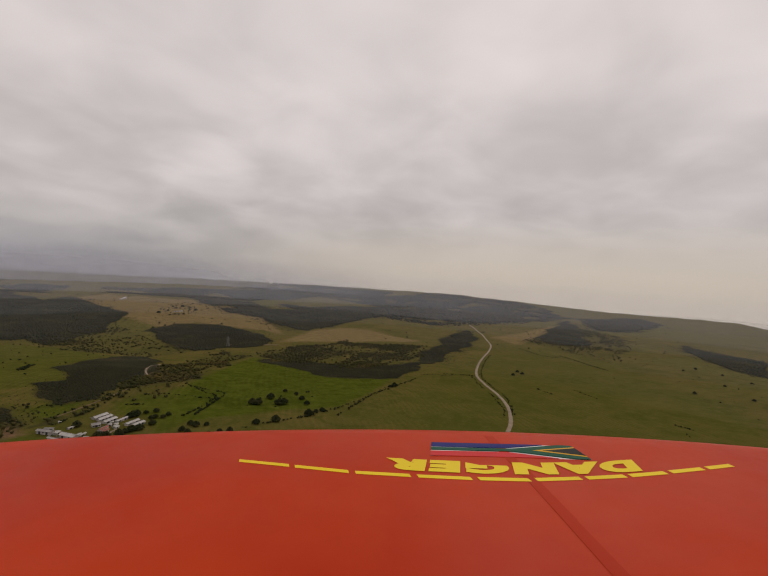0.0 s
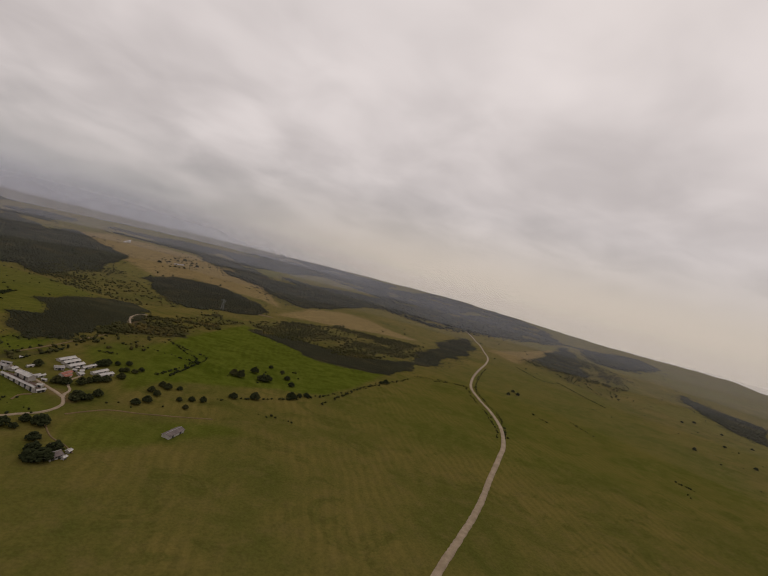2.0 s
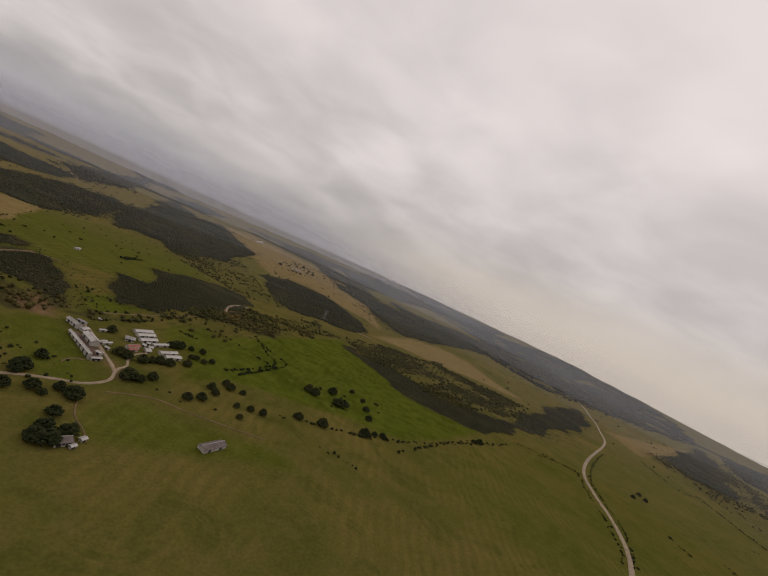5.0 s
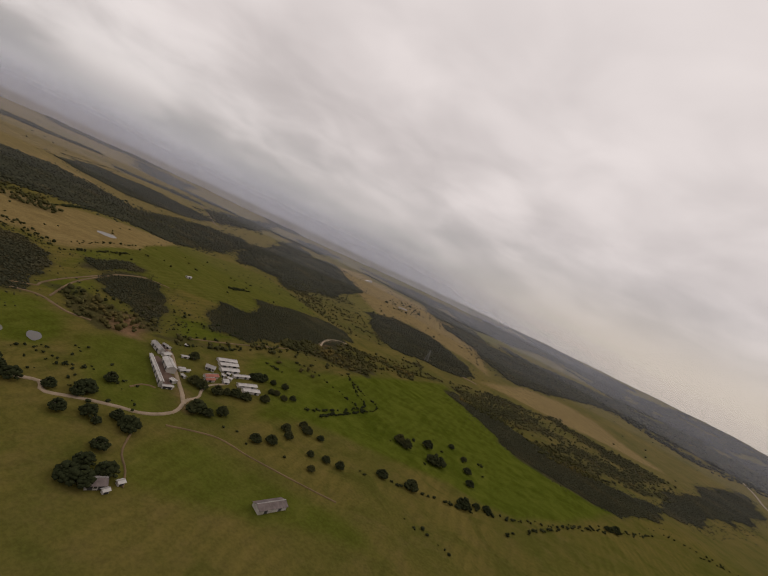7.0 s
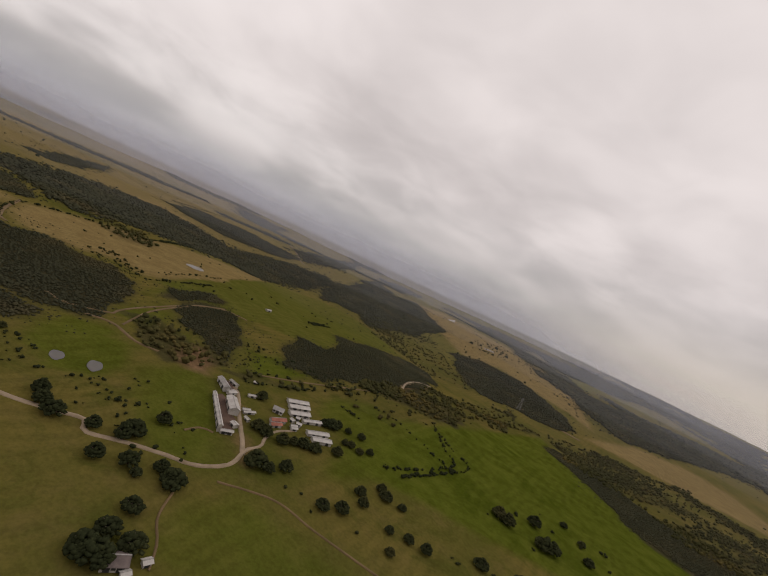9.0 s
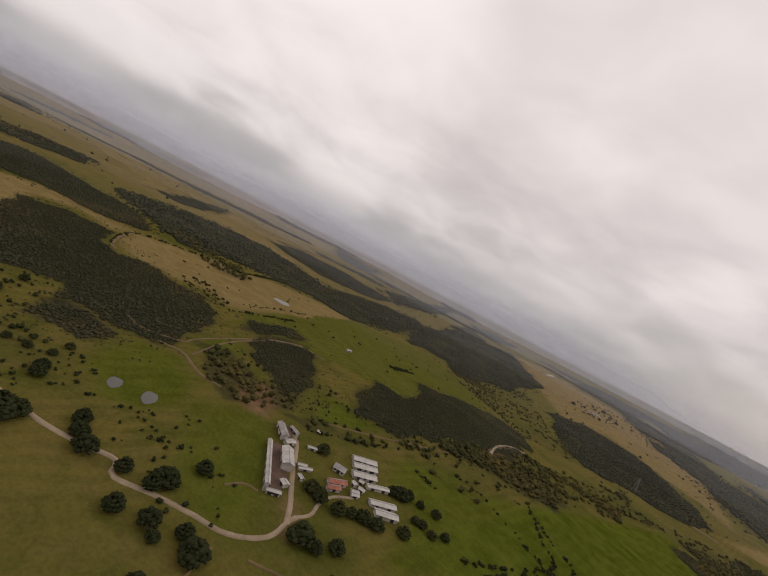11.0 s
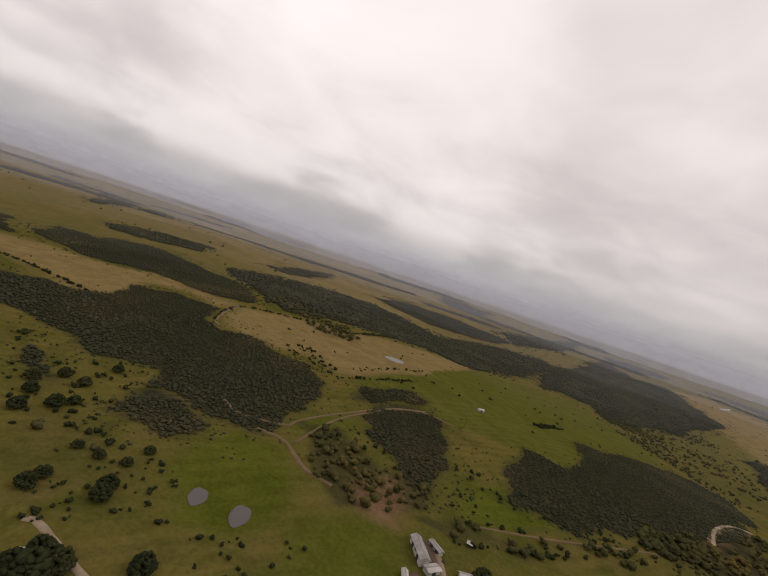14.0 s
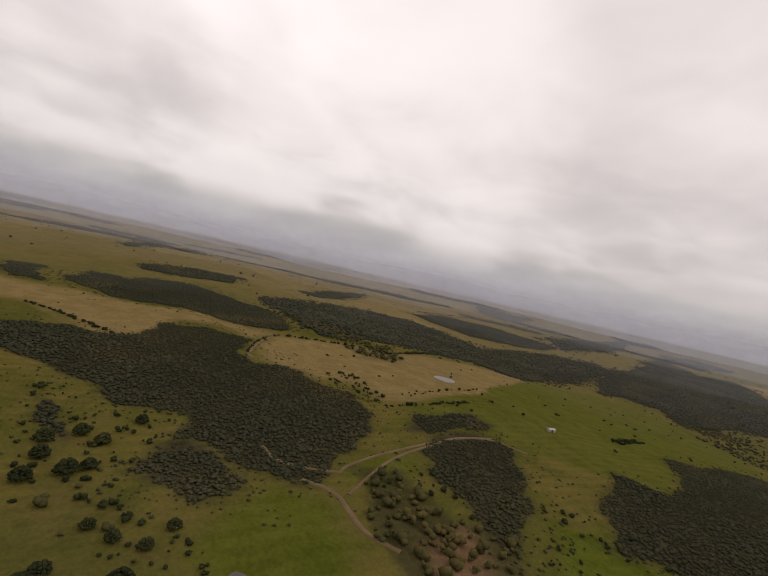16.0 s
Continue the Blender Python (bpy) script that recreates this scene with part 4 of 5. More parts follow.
SPOTS.append([(-264.6, 261.3, 3), (-269.8, 272.7, 3), (-235.6, 260.8, 3), (-238.9, 273.2, 3), (-261.2, 281.6, 3), (-280.7, 294.9, 3), (-241.5, 279.7, 3), (-251.5, 262.7, 3)])
first = set()
for spots in SPOTS:
    for x, y, k in spots:
        s = random.uniform(0.62, 0.86) if math.hypot(x + 110, y - 390) < 170 else random.uniform(0.8, 1.1)
        m = Matrix.Translation((x, y, height(x, y))) @ Matrix.Rotation(random.uniform(0, 6.28), 4, "Z")
        if k in first:
            ob = copy_thing(TREE_KINDS[k], m)
        else:
            first.add(k)
            ob = TREE_KINDS[k]
            ob.matrix_basis = m
        ob.scale = (s, s, s * random.uniform(0.9, 1.1))
        size = ("broad", "round", "wide spreading", "small bushy")[k]
        tagged(ob, f"{size} dark green tree standing in grass", "tree", "pasture trees")


def hedge(pts, gap, size, label):
    gap *= 0.62
    q = smooth_line(pts, gap)
    q = q + rng.normal(0, gap * 0.25, q.shape)
    q = q[rng.random(len(q)) < 0.8]
    s = size * rng.uniform(0.5, 1.4, len(q))
    v, f = clumps(*crowns(q[:, 0], q[:, 1], s, 4, 0.45))
    tagged(from_arrays("hedge", v, f, M_TREE, smooth=True), label, "hedge", "hedges", "stuff")


HEDGE = "uneven line of dark bushes along a fence"
hedge([(303, 736.8), (358.3, 744.4), (406.9, 735.9)], 6, 1.3, HEDGE)
hedge([(118.5, 485.5), (167.9, 561.1), (217.1, 618.9), (285.9, 712.4)], 7, 1.5, HEDGE)
hedge([(789.3, 1020.6), (778.8, 908.9), (769.8, 816.4)], 7, 1.5, HEDGE)
hedge([(469.7, 630.1), (473.6, 595.4)], 6, 1.4, HEDGE)
hedge([(539.3, 622.5), (529.9, 557)], 6, 1.2, HEDGE)
hedge([(538.9, 431.5), (545.8, 414.3)], 4, 1.2, HEDGE)
hedge([(521, 402.1), (513.8, 388.3)], 4, 1, HEDGE)
hedge([(336.8, 474.7), (366.3, 533.1), (389.7, 597.4), (398.9, 657.7), (420.7, 733.5), (478.4, 843.8), (566.6, 984.4)], 7, 1.2, HEDGE)
hedge([(324.7, 474.7), (350, 530.8), (367.9, 590.8), (380, 655.8), (398.6, 730.9)], 8, 1.3, HEDGE)
hedge([(731.1, 1122.4), (730.4, 999.9), (766.2, 988.1)], 9, 1.6, HEDGE)
hedge([(-65.6, 589), (-38.2, 552.2), (-26.1, 541.5), (-21.9, 525.2), (-31.3, 481.7), (-42.4, 453.5)], 4, 1.3, HEDGE)
hedge([(55.4, 415), (70.2, 416.4), (84.3, 412.9)], 5, 1.3, HEDGE)
hedge([(333.7, 726.9), (374, 738), (404.2, 732)], 6, 1.3, HEDGE)
hedge([(121.3, 514.2), (153, 546.7), (183, 582.4), (278.3, 702.3)], 9, 1, HEDGE)
hedge([(-54.8, 376.6), (-33.3, 382.5), (-4.1, 405.7), (29.7, 438.8)], 12, 1, HEDGE)
hedge([(29.7, 438.8), (55.1, 455.6), (83.3, 476.9), (121.3, 514.2)], 6, 1.3, HEDGE)
hedge([(-503.8, 197.2), (-474.9, 221.9), (-446.5, 242.2), (-407.1, 275)], 4, 1.4, HEDGE)
hedge([(-472.8, 395.7), (-479.7, 458.7), (-486.9, 540.9), (-578, 662.3), (-635, 780.9)], 5, 1.6, HEDGE)
hedge([(-306.8, 438.9), (-312.7, 473.1), (-323.5, 521)], 4, 1.5, HEDGE)
hedge([(-278.4, 640.8), (-287.8, 670.9), (-295.9, 701.4)], 3, 1.6, HEDGE)
hedge([(-853, 1946.1), (-561.9, 1506.2), (-422.5, 1326.2)], 5, 1.6, HEDGE)
hedge([(-394.6, 358.8), (-428.4, 369.3), (-469.1, 393.9)], 4, 1.4, HEDGE)
hedge([(-70.1, 574.4), (-52.4, 572.8), (-35.1, 562), (-14.6, 551.1), (-17.3, 518.5), (-31.7, 460.1)], 4, 1.4, HEDGE)
hedge([(-276.6, 648.8), (-288.2, 687.1), (-295.2, 716)], 3, 1.5, HEDGE)
hedge([(-475.9, 1140.5), (-297.6, 981), (-202.7, 929.5)], 7, 1.3, HEDGE)
hedge([(-326.9, 460.2), (-343.9, 502.2), (-363.1, 561.1)], 7, 1.2, HEDGE)
hedge([(-101.7, 485), (-94.4, 486.2), (-87.4, 487.3)], 3, 1.3, HEDGE)
hedge([(-144.8, 327.1), (-135.9, 331.7), (-122.9, 336.7)], 5, 0.9, HEDGE)
hedge([(-150.7, 318.8), (-150.5, 327.4), (-146.8, 332.6)], 4, 0.8, HEDGE)
hedge([(-508.5, 567.5), (-584.7, 666.7), (-661.9, 801.9), (-607.7, 846.4)], 5, 1.6, HEDGE)
hedge([(-1334.3, 1088), (-1420.5, 1281.1), (-1572.8, 1561.1)], 6, 1.8, HEDGE)
hedge([(-139.2, 418.7), (-132.6, 440.4), (-126.2, 477.8)], 4, 1.3, HEDGE)
hedge([(-222.9, 276.5), (-215.3, 289.7), (-203.1, 299.1)], 5, 1.4, HEDGE)
hedge([(-110.3, 512.9), (-80.4, 531.3), (-20.2, 520.3)], 6, 1.2, HEDGE)


def sprinkle(poly, n, size, label):
    p = np.array(poly, float)
    x, y = rng.uniform(p[:, 0].min(), p[:, 0].max(), n * 3), rng.uniform(p[:, 1].min(), p[:, 1].max(), n * 3)
    k = inside(x, y, poly)
    x, y = x[k][:n], y[k][:n]
    s = size * rng.uniform(0.4, 1.5, len(x))
    v, f = clumps(*crowns(x, y, s, 4, 0.45))
    tagged(from_arrays("bushes", v, f, M_TREE, smooth=True), label, "bushes", "loose bushes", "stuff")


sprinkle([(-380.3, 1665), (-428, 2041.4), (-365.8, 2137.4), (-252.9, 1750.2), (-270.9, 1587.6), (-329.3, 1591.3)], 70, 2.6, "dark trees sheltering a homestead")
sprinkle([(-309.2, 449.4), (-599.3, 890), (-496.4, 1077.2), (-273.5, 932.5), (-256.9, 688), (-252.8, 517.4)], 60, 1.3, "scattered dark bushes on a green hillside")
sprinkle([(-182.1, 268.8), (-199.6, 308.3), (-186.4, 323.5), (-164.4, 307.1), (-163.1, 271.6)], 50, 0.9, "small dark bushes dotted over pasture")
sprinkle([(-216.8, 376.6), (-190.5, 414.6), (-147, 433.7), (-114.2, 509.5), (-106.1, 595), (-144.9, 518.9), (-226.6, 441)], 110, 1.3, "scrubby bushes on rough streamside ground")
sprinkle([(-342.1, 232.3), (-283.5, 313.9), (-221.6, 290.1), (-217.5, 260.1)], 60, 1.3, "scattered bushes on an olive slope")
sprinkle([(659.6, 1051.9), (1217.1, 1311.5), (992, 649.2), (708.8, 449.3), (559, 617.2)], 45, 1.3, "lone bushes on an open hill")
sprinkle([(-474.6, 1305.4), (-498.9, 1760.3), (-94.3, 1860.2), (16, 1409.5), (-158.3, 1231.5)], 50, 1.8, "scattered bushes on a dry slope")
sprinkle([(-415.2, 371.6), (-441.9, 505.3), (-618.3, 940.7), (-333.9, 527.9), (-341.4, 431.3)], 30, 1.2, "a few bushes in a dry field")
sprinkle([(-386.2, 410), (-368.7, 441.5), (-310.6, 444.9), (-313.7, 421.1)], 50, 1.3, "bushes thinning out along a wood")
sprinkle([(-5.8, 593.7), (99.5, 615.2), (88.5, 460), (17.1, 462.6)], 12, 1.6, "rounded bushes in lush pasture")
sprinkle([(-161, 310.9), (-151.9, 354.2), (-107.4, 367.4), (-75.8, 332.6), (-113, 308.6), (-133.1, 299.2)], 40, 1, "low bushes on farm pasture")


def sector(a0, a1, r0, r1):
    """A piece of a ring of land, by degrees to the left of +y and metres."""
    arc = [radians(a0 + (a1 - a0) * k / 8) for k in range(9)]
    return [(-30 - r0 * math.sin(a), 200 + r0 * math.cos(a)) for a in arc] + [(-30 - r1 * math.sin(a), 200 + r1 * math.cos(a)) for a in arc[::-1]]


sprinkle(sector(35, 110, 900, 2600), 260, 2.6, "distant clumps of trees on the plain")
sprinkle(sector(-10, 40, 1200, 2800), 220, 3.0, "distant clumps of trees in hill country")
sprinkle(sector(-55, -15, 1100, 3000), 180, 2.6, "distant bushes on the coastal slope")


# ================= farm buildings =================
def gabled(name, a, b, width, wall, rise, roof_mat, wall_mat, label, category, doors=1, windows=2, group="farm buildings"):
    """A building whose ridge runs from a to b: walls with gables, two roof slopes, ridge cap, doors and windows."""
    a, b = Vector((*a, 0)), Vector((*b, 0))
    width, wall, rise = width * 0.85, wall * 0.62, rise * 0.62
    L, mid = (b - a).length, (a + b) / 2
    root = new(name)
    zs = [height(*(mid + (b - a) * s * 0.5).xy) for s in (-1, 0, 1)]
    base = min(zs)
    root.matrix_world = Matrix.Translation((mid.x, mid.y, base)) @ Matrix.Rotation(math.atan2((b - a).y, (b - a).x), 4, "Z")
    lift = max(zs) - base
    h, hl, hw = wall + lift, L / 2, width / 2
    for sx in (-1, 1):                                         # gable ends
        bm = bmesh.new()
        t = 0.2
        ring = [(-hw, -1.0), (hw, -1.0), (hw, h), (0, h + rise), (-hw, h)]
        f0 = [bm.verts.new((sx * hl, y, z)) for y, z in ring]
        f1 = [bm.verts.new((sx * (hl - t), y, z)) for y, z in ring]
        bm.faces.new(f0)
        bm.faces.new(f1[::-1])
        for i in range(5):
            bm.faces.new([f0[i], f0[(i + 1) % 5], f1[(i + 1) % 5], f1[i]])
        bmesh.ops.recalc_face_normals(bm, faces=bm.faces)
        part("gable_wall", bm, wall_mat, root)
    for sy in (-1, 1):                                         # long walls
        bm = bmesh.new()
        box(bm, -hl + 0.2, hl - 0.2, min(sy * hw, sy * (hw - 0.2)), max(sy * hw, sy * (hw - 0.2)), -1.0, h - 0.05)
        wallob = part("side_wall", bm, wall_mat, root)
        n = windows if sy > 0 else max(windows - doors, 0)
        for k in range(n):
            x = -hl + L * (k + 0.5) / n
            bm = bmesh.new()
            box(bm, x - 0.6, x + 0.6, sy * hw - 0.06, sy * hw + 0.06, h - 1.4, h - 0.5)
            part("window", bm, M_DARK, wallob)
        if sy < 0:
            for k in range(doors):
                x = -hl + L * (k + 0.5) / doors
                bm = bmesh.new()
                box(bm, x - 0.9, x + 0.9, sy * hw - 0.08, sy * hw + 0.08, -0.6, min(lift + 2.1, h - 0.3))
                part("door", bm, M_DARK, wallob, "dark doorway")
    eave, over, th = 0.5, 0.4, 0.12
    slope = rise / hw
    for sy in (-1, 1):
        bm = bmesh.new()
        p = [(0, h + rise), (sy * (hw + eave), h - slope * eave)]
        up = [bm.verts.new((x, y, z + 0.05 + th)) for x in (-hl - over, hl + over) for y, z in p]
        dn = [bm.verts.new((x, y, z + 0.05)) for x in (-hl - over, hl + over) for y, z in p]
        order = (0, 1, 3, 2)
        bm.faces.new([up[i] for i in order])
        bm.faces.new([dn[i] for i in order[::-1]])
        for i in range(4):
            j, k = order[i], order[(i + 1) % 4]
            bm.faces.new([up[j], dn[j], dn[k], up[k]])
        bmesh.ops.recalc_face_normals(bm, faces=bm.faces)
        part("roof_slope", bm, roof_mat, root)
    bm = bmesh.new()
    box(bm, -hl - over, hl + over, -0.22, 0.22, h + rise + 0.12, h + rise + 0.24)
    part("ridge_cap", bm, M_ROOF_GREY, root)
    return tagged(root, label, category, group)


gabled("barn", (-120.1, 391.7), (-107.7, 384.5), 6.2, 4.6, 1.8, M_ROOF, M_WALL, "long barn with pale metal roof in a yard", "barn", 2, 4)
gabled("cowshed", (-127.3, 385.4), (-97, 367.1), 1.8, 3.2, 0.7, M_ROOF, M_WALL, "very long narrow cowshed with white roof", "shed", 6, 12)
gabled("cowshed", (-96.3, 367.5), (-93.3, 372.9), 1.7, 3, 0.7, M_ROOF, M_WALL, "short narrow shed with white roof", "shed", 2, 3)
gabled("barn", (-141.1, 399.5), (-129.1, 395.4), 4.2, 4, 1.3, M_ROOF_GREY, M_WALL, "barn with weathered grey metal roof", "barn", 2, 3)
gabled("shed", (-126.7, 394.6), (-126.8, 400.3), 3.6, 2.8, 0.6, M_ROOF, M_WALL, "small open shed with pale roof", "shed", 1, 2)
gabled("shed", (-139.6, 406.8), (-133, 406.7), 2.2, 2.4, 0.5, M_ROOF_GREY, M_WALL, "low grey lean-to beside a pen", "shed", 2, 2)
gabled("shed", (-100.7, 378.6), (-97.4, 378.3), 3.4, 2.8, 0.6, M_ROOF, M_WALL, "small cream shed at the yard gate", "shed", 1, 1)
gabled("poultry_house", (-114.5, 436), (-108.4, 449.7), 5.4, 2.8, 1.5, M_ROOF, M_WALL, "poultry house with bright ribbed metal roof", "shed", 2, 5, "poultry houses")
gabled("poultry_house", (-108.9, 431.6), (-103.3, 445.2), 5.4, 2.8, 1.5, M_ROOF, M_WALL, "poultry house with bright ribbed metal roof", "shed", 2, 5, "poultry houses")
gabled("poultry_house", (-102.5, 425.6), (-97.2, 438.9), 5.4, 2.8, 1.5, M_ROOF, M_WALL, "poultry house with bright ribbed metal roof", "shed", 2, 5, "poultry houses")
gabled("shed", (-82.9, 421.8), (-76.8, 435.1), 4.4, 3, 1.2, M_ROOF, M_WALL, "farm shed with bright metal roof", "shed", 2, 4, "twin sheds")
gabled("shed", (-76.9, 420.1), (-70.9, 430.7), 5.2, 3, 1.2, M_ROOF, M_WALL, "wide farm shed with bright metal roof", "shed", 2, 4, "twin sheds")
gabled("shed", (-93.2, 428.8), (-88.4, 441.3), 3.2, 2.8, 0.7, M_ROOF, M_WALL, "narrow white-roofed shed beside a big tree", "shed", 2, 4)
gabled("farmhouse", (-108.4, 416.7), (-103.1, 420.1), 6, 3.2, 1.6, M_ROOF_GREY, M_WALL, "farmhouse with grey roof and white walls", "house", 1, 4)
gabled("farmhouse", (-98.3, 404.9), (-95.6, 414.4), 4, 3, 1.4, M_ROOF_RED, M_WALL, "farmhouse with faded red roof", "house", 1, 3)
gabled("outbuilding", (-94.9, 401.7), (-92.9, 408.3), 3.4, 2.8, 1.2, M_ROOF_RED, M_WALL, "outbuilding with faded red roof", "shed", 1, 2)
gabled("outbuilding", (-90.8, 415), (-89, 418.5), 2.6, 2.6, 0.8, M_ROOF, M_WALL, "small whitewashed outbuilding with metal roof", "shed", 1, 2, "outbuildings")
gabled("outbuilding", (-88.8, 413.3), (-87.2, 416.8), 2.2, 2.6, 0.8, M_ROOF, M_WALL, "small whitewashed outbuilding with metal roof", "shed", 1, 2, "outbuildings")
gabled("outbuilding", (-96.4, 421.4), (-93.6, 420.7), 2.6, 2.6, 0.8, M_ROOF, M_WALL, "small whitewashed outbuilding with metal roof", "shed", 1, 2, "outbuildings")
gabled("outbuilding", (-92.1, 421.9), (-89.6, 423.3), 3, 2.6, 0.8, M_ROOF, M_WALL, "small whitewashed outbuilding with metal roof", "shed", 1, 2, "outbuildings")
gabled("outbuilding", (-96.9, 426.4), (-95, 427.5), 2.4, 2.6, 0.8, M_ROOF, M_WALL, "small whitewashed outbuilding with metal roof", "shed", 1, 2, "outbuildings")
gabled("stock_shelter", (-123.5, 408.3), (-121.2, 412.8), 2, 2.2, 0.5, M_ROOF, M_WALL, "low stock shelter with pale roof", "shed", 1, 1, "stock shelters")
gabled("stock_shelter", (-110.8, 393.4), (-109.1, 397.5), 1.6, 2.2, 0.5, M_ROOF, M_WALL, "low stock shelter with pale roof", "shed", 1, 1, "stock shelters")
gabled("stock_shelter", (-108.3, 392.2), (-106.4, 399.2), 1.6, 2.2, 0.5, M_ROOF, M_WALL, "low stock shelter with pale roof", "shed", 1, 1, "stock shelters")
gabled("stock_shelter", (-103.7, 390.1), (-100.4, 389.7), 1.8, 2.2, 0.5, M_ROOF, M_WALL, "low stock shelter with pale roof", "shed", 1, 1, "stock shelters")
gabled("stock_shelter", (-77.8, 406.8), (-76.4, 410.1), 2, 2.2, 0.5, M_ROOF, M_WALL, "low stock shelter with pale roof", "shed", 1, 1, "stock shelters")
gabled("stock_shelter", (-137.5, 424.9), (-136.1, 426), 2.4, 2.2, 0.5, M_ROOF, M_WALL, "low stock shelter with pale roof", "shed", 1, 1, "stock shelters")
gabled("barn", (-3.6, 342.8), (3, 357.3), 7, 3, 1.9, M_ROOF_DARK, M_WALL, "white barn with dark brown roof in a field", "barn", 2, 4)
gabled("cottage", (-52.5, 293.6), (-48.8, 299.8), 6.5, 3, 2.2, M_ROOF_DARK, M_WALL, "white cottage with dark roof under trees", "house", 2, 5)
gabled("outbuilding", (-46.4, 303.3), (-45.9, 305.8), 2.4, 2.4, 0.7, M_ROOF, M_WALL, "small white outbuilding near a cottage", "shed", 1, 1, "outbuildings")
gabled("outbuilding", (-45.7, 296.3), (-45.2, 298.7), 2, 2.3, 0.6, M_ROOF, M_WALL, "tiny white pump house near a cottage", "shed", 1, 1, "outbuildings")
gabled("farmhouse", (-149, 276.9), (-148.6, 279.5), 6, 3.2, 1.8, M_ROOF, M_WALL, "white farmhouse with pale roof beside the road", "house", 1, 4)
gabled("hut", (-282.7, 567.6), (-282.2, 573.4), 4, 2.8, 0.8, M_ROOF, M_WALL, "lone white hut on a green hillside", "hut", 1, 1)
gabled("hut", (-637.2, 2092.2), (-672.7, 2276.3), 7, 3.4, 1.2, M_ROOF, M_WALL, "distant white building on a dry hill", "house", 1, 2)
gabled("farmhouse", (-324.7, 1669.1), (-303, 1705.3), 7, 3.4, 1.8, M_ROOF_GREY, M_WALL, "distant homestead among dark trees", "house", 1, 3)


# ================= power pylon =================
def pylon(x, y, tall):
    root = new("power_pylon")
    root.location = (x, y, height(x, y))

    def bar(name, a, b, t):
        bm = bmesh.new()
        d = Vector(b) - Vector(a)
        m = Matrix.Translation((Vector(a) + Vector(b)) / 2) @ d.to_track_quat("Z", "Y").to_matrix().to_4x4()
        box(bm, -t, t, -t, t, -d.length / 2, d.length / 2, m)
        part(name, bm, M_STEEL, root)

    def at(sx, sy, z):
        w = 3.2 * (1 - z / tall) + 0.45
        return (sx * w, sy * w, z)
    for sx, sy in ((-1, -1), (1, -1), (1, 1), (-1, 1)):
        bar("leg", at(sx, sy, -0.5), at(sx, sy, tall), 0.16)
    for k in range(7):
        z0, z1 = tall * k / 7, tall * (k + 1) / 7
        for (ax, ay), (bx, by) in (((-1, -1), (1, -1)), ((1, -1), (1, 1)), ((1, 1), (-1, 1)), ((-1, 1), (-1, -1))):
            bar("brace", at(ax, ay, z0), at(bx, by, z1), 0.08)
            bar("brace", at(bx, by, z0), at(ax, ay, z1), 0.08)
    for z in (tall * 0.72, tall * 0.84, tall * 0.95):
        bar("crossarm", (-6.0, 0, z), (6.0, 0, z), 0.18)
    return tagged(root, "grey steel lattice power pylon above the bush", "pylon")


pylon(-73.9, 1112.3, 26)


# ================= aircraft nose =================
def paint_material(name, a, c, rough=0.28):
    m, nt, b = material(name, rough, 0.0, 0.045)
    co = nt.nodes.new("ShaderNodeTexCoord").outputs["Object"]
    n = noise_tex(nt, co, 2.2, 5, 0.6)
    nt.links.new(mixc(nt, ramp(nt, n, 0.3, 0.7), a, c), b.inputs["Base Color"])
    nt.links.new(ramp(nt, noise_tex(nt, co, 6.0, 5, 0.65), 0.3, 0.7, rough, rough + 0.12), b.inputs["Roughness"])
    return m


M_RED = paint_material("red_paint", (0.40, 0.027, 0.003), (0.47, 0.040, 0.004), 0.36)
M_SEAM = paint_material("dull_red_paint", (0.36, 0.023, 0.003), (0.41, 0.031, 0.004), 0.45)
M_YELLOW = paint_material("yellow_paint", (0.72, 0.52, 0.015), (0.80, 0.60, 0.03), 0.4)
M_BLUE = paint_material("blue_decal", (0.012, 0.016, 0.12), (0.018, 0.022, 0.15), 0.4)
M_WHITE = paint_material("white_decal", (0.70, 0.68, 0.66), (0.78, 0.76, 0.74), 0.4)
M_GREEN = paint_material("green_decal", (0.008, 0.07, 0.04), (0.012, 0.09, 0.05), 0.4)
M_GOLD = paint_material("gold_decal", (0.62, 0.34, 0.02), (0.70, 0.40, 0.03), 0.4)
M_BLACK = paint_material("black_decal", (0.012, 0.012, 0.012), (0.02, 0.02, 0.02), 0.4)
M_CRIMSON = paint_material("crimson_decal", (0.50, 0.03, 0.03), (0.56, 0.04, 0.04), 0.4)

# The cowling in its own axes: x to starboard, y up, -z ahead; its crown lies 0.4 m under the origin.
NOSE_LIP = 1.02
COWL = 0.86          # breadth and depth of the cowling against its drawn outline


def cowl_point(x, d, lift=0.0):
    """A place on the cowling, d metres ahead; past the lip the skin rolls down."""
    h = 0.40 + 0.050 * ((x + 0.1) / 1.2) ** 2 + 0.05 * max(0.0, 0.45 - d)
    if d <= NOSE_LIP:
        return Vector((x * COWL, (-h + lift) * COWL, -d))
    a = min((d - NOSE_LIP) / 0.16, math.pi / 2)
    down = 0.16 * (1 - math.cos(a)) + max(0.0, d - NOSE_LIP - 0.16 * math.pi / 2)
    return Vector((x * COWL * (1 - 0.12 * math.sin(a)), (-h - down) * COWL, -NOSE_LIP - 0.16 * math.sin(a)))


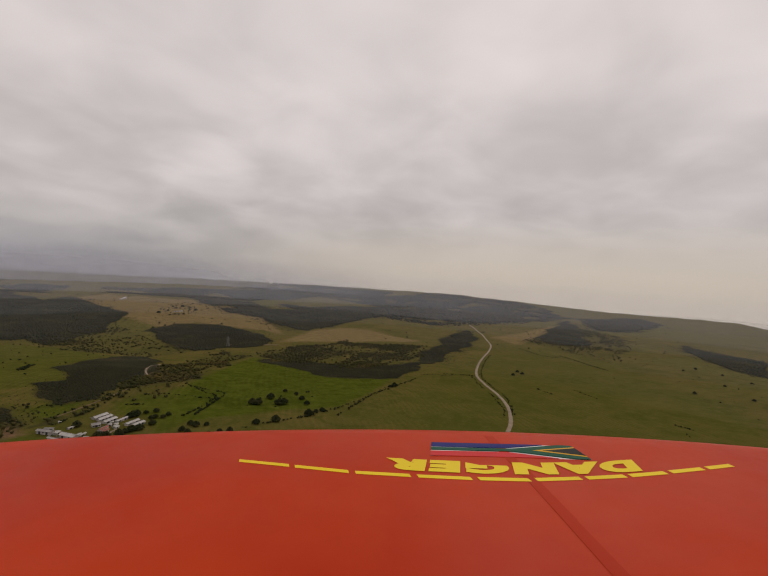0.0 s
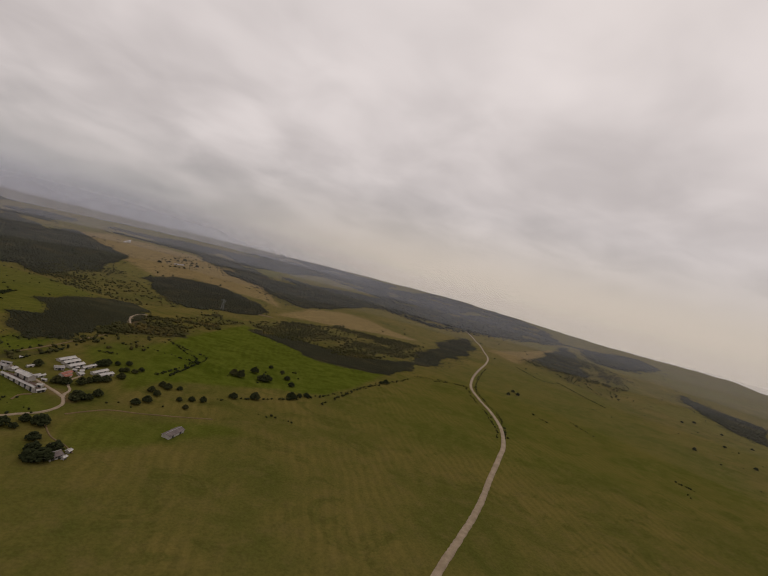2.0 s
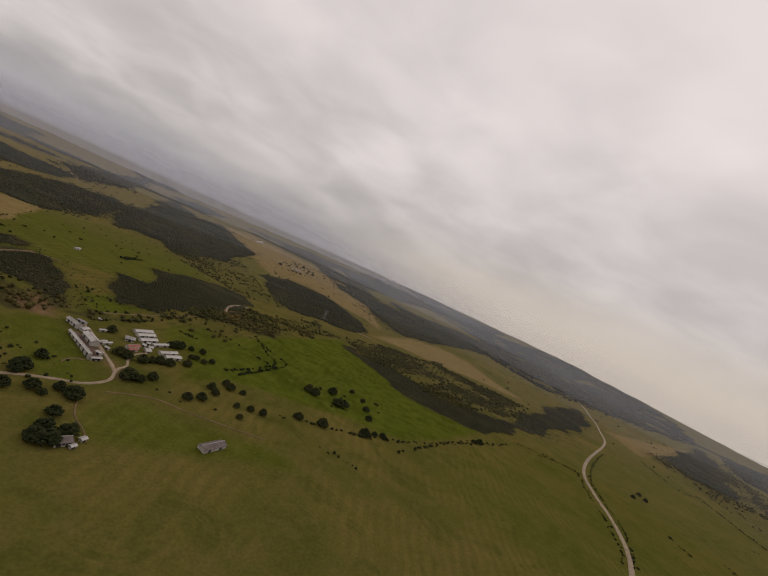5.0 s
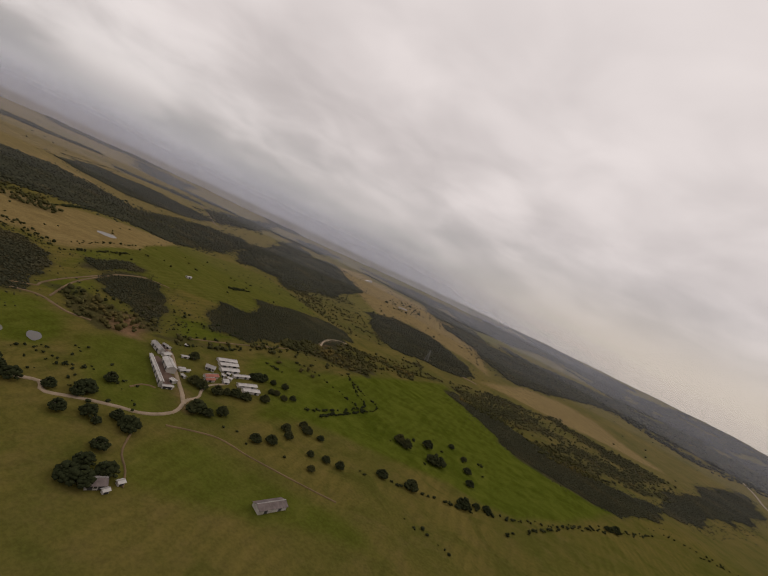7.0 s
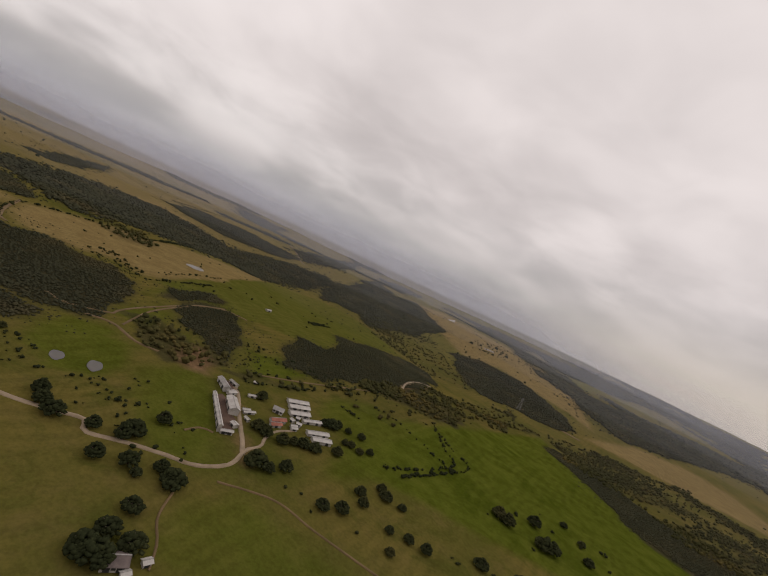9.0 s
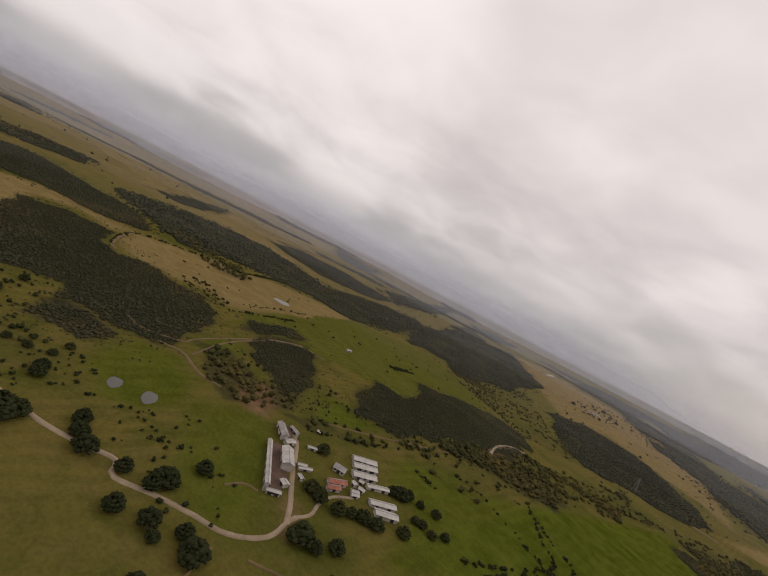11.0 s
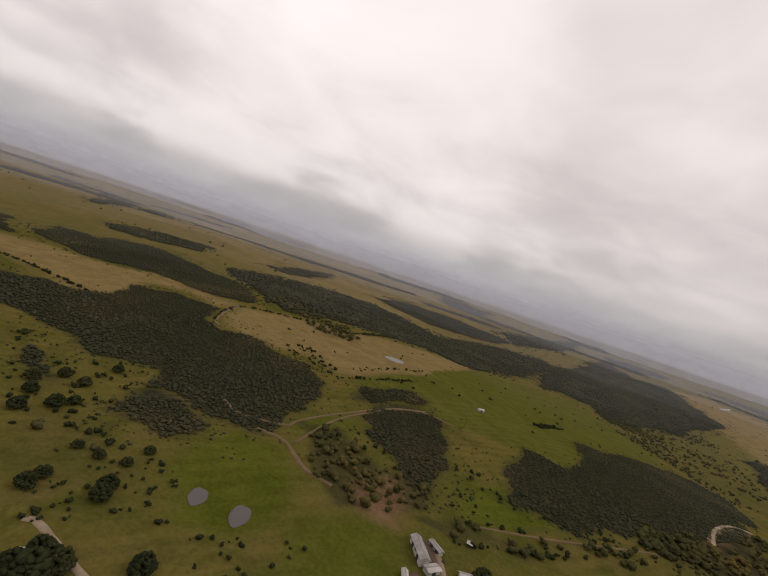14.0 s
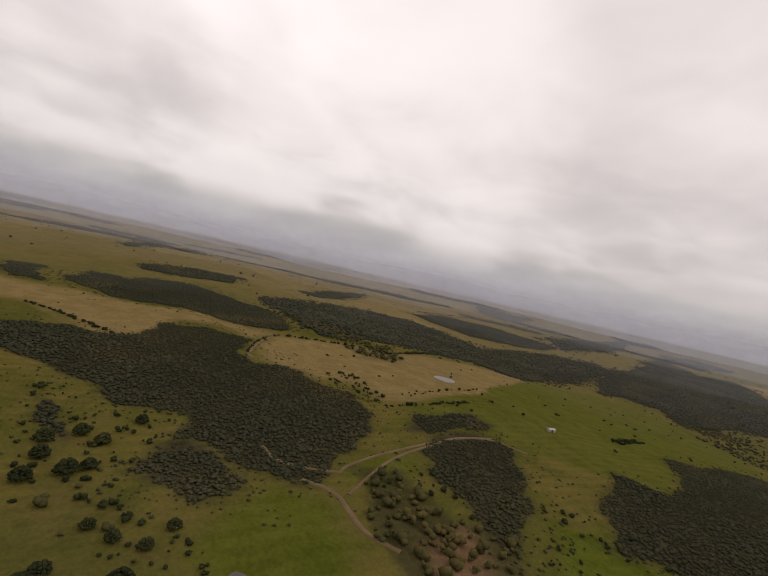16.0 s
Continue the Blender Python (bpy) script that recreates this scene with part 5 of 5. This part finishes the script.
def on_cowl(name, outline, mat, parent, label="", lift=0.0009):
    """A thin decal: an outline of (x, d) corners laid on the cowling, with a little thickness."""
    bm = bmesh.new()
    top = [bm.verts.new(cowl_point(x, d, lift)) for x, d in outline]
    low = [bm.verts.new(cowl_point(x, d, 0.0004)) for x, d in outline]
    bm.faces.new(top)
    for i in range(len(top)):
        j = (i + 1) % len(top)
        bm.faces.new([top[i], low[i], low[j], top[j]])
    bmesh.ops.recalc_face_normals(bm, faces=bm.faces)
    return part(name, bm, mat, parent, label)


def build_nose():
    root = new("aircraft_nose")
    root.matrix_world = PATH[0][1]
    xs = np.linspace(-1.75, 1.75, 61)
    ds = np.r_[np.linspace(0.16, NOSE_LIP, 34), NOSE_LIP + np.linspace(0.012, 0.62, 22)]
    bm = bmesh.new()
    grid = [[bm.verts.new(cowl_point(x, d)) for d in ds] for x in xs]
    for a, b in zip(grid, grid[1:]):
        for i in range(len(ds) - 1):
            bm.faces.new([a[i], b[i], b[i + 1], a[i + 1]])
    bmesh.ops.recalc_face_normals(bm, faces=bm.faces)
    cowl = part("cowling", bm, M_RED, root, "glossy red painted cowling", True)
    thick = cowl.modifiers.new("thickness", "SOLIDIFY")
    thick.thickness, thick.offset = 0.004, -1
    # dashes on an arc round the crown
    for x0, d0, x1, d1 in ((-0.335, 0.856, -0.212, 0.829), (-0.198, 0.825, -0.075, 0.800), (-0.060, 0.797, 0.058, 0.785), (0.074, 0.783, 0.187, 0.776), (0.202, 0.776, 0.310, 0.776), (0.324, 0.778, 0.425, 0.790), (0.439, 0.792, 0.532, 0.808), (0.545, 0.811, 0.640, 0.833), (0.655, 0.838, 0.750, 0.864), (0.765, 0.869, 0.845, 0.893)):
        on_cowl("dash", [(x0, d0), (x1, d1), (x1 - 0.004, d1 + 0.013), (x0 - 0.004, d0 + 0.013)], M_YELLOW, root, "yellow painted dash")
    # warning word, to be read from ahead
    font = bpy.data.curves.new("lettering", "FONT")
    font.body, font.size, font.offset, font.space_character, font.resolution_u = "DANGER", 1.0, 0.080, 1.22, 4
    tmp = bpy.data.objects.new("lettering", font)
    scene.collection.objects.link(tmp)
    bpy.context.view_layer.update()
    me = bpy.data.meshes.new_from_object(tmp.evaluated_get(bpy.context.evaluated_depsgraph_get()))
    bpy.data.objects.remove(tmp)
    co = np.array([v.co[:] for v in me.vertices])
    lo, hi = co.min(0), co.max(0)
    for v, c in zip(me.vertices, co):
        u, w = (c[0] - lo[0]) / (hi[0] - lo[0]), (c[1] - lo[1]) / (hi[1] - lo[1])
        x = 0.600 - 0.595 * u - 0.012 * w
        d = 0.776 + (0.25 if x < 0.25 else 0.33) * (x - 0.25) ** 2 + 0.027 + 0.056 * (1 - w)
        v.co = cowl_point(x, d, 0.0012)
    me.name = "lettering"
    me.materials.append(M_YELLOW)
    word = new("lettering", me)
    word.parent = root
    tagged(word, "yellow warning word DANGER")
    # flag decal: hoist to starboard, seen from behind

    def fp(u, w):
        """u from the fly to the hoist, w from the far edge to the near one."""
        x = 0.123 + 0.36 * u - 0.012 * w + 0.025 * u * w
        return x, 0.962 - 0.075 * w

    def band(name, mat, pts, lift):
        on_cowl(name, [fp(u, w) for u, w in pts], mat, flag, lift=lift)
    flag = on_cowl("flag_decal", [fp(0, 0), fp(1, 0), fp(1, 1), fp(0, 1)], M_WHITE, root, "striped national flag decal", 0.0012)
    band("blue_stripe", M_BLUE, [(0, 0), (0.80, 0), (0.50, 0.34), (0, 0.34)], 0.0020)
    band("red_stripe", M_CRIMSON, [(0, 0.66), (0.50, 0.66), (0.80, 1), (0, 1)], 0.0020)
    band("green_stripe", M_GREEN, [(0, 0.41), (0.54, 0.41), (0.90, 0.0), (1, 0.0), (1, 0.14), (0.68, 0.5), (1, 0.86), (1, 1), (0.90, 1), (0.54, 0.59), (0, 0.59)], 0.0026)
    band("gold_edge", M_GOLD, [(0.68, 0.5), (1, 0.14), (1, 0.22), (0.75, 0.5), (1, 0.78), (1, 0.86)], 0.0030)
    band("black_triangle", M_BLACK, [(0.75, 0.5), (1, 0.22), (1, 0.78)], 0.0034)
    # seam of the cowling's halves
    q = [(0.285, 1.01), (0.315, 0.77), (0.325, 0.65), (0.335, 0.52), (0.34, 0.40), (0.345, 0.25)]
    for (x0, d0), (x1, d1) in zip(q, q[1:]):
        on_cowl("panel_seam", [(x0 - 0.012, d0), (x1 - 0.012, d1), (x1 + 0.014, d1), (x0 + 0.012, d0)], M_SEAM, root, "dull red seam tape", 0.0008)
    return tagged(root, "red aircraft nose cowling with yellow warning dashes", "aircraft")


build_nose()
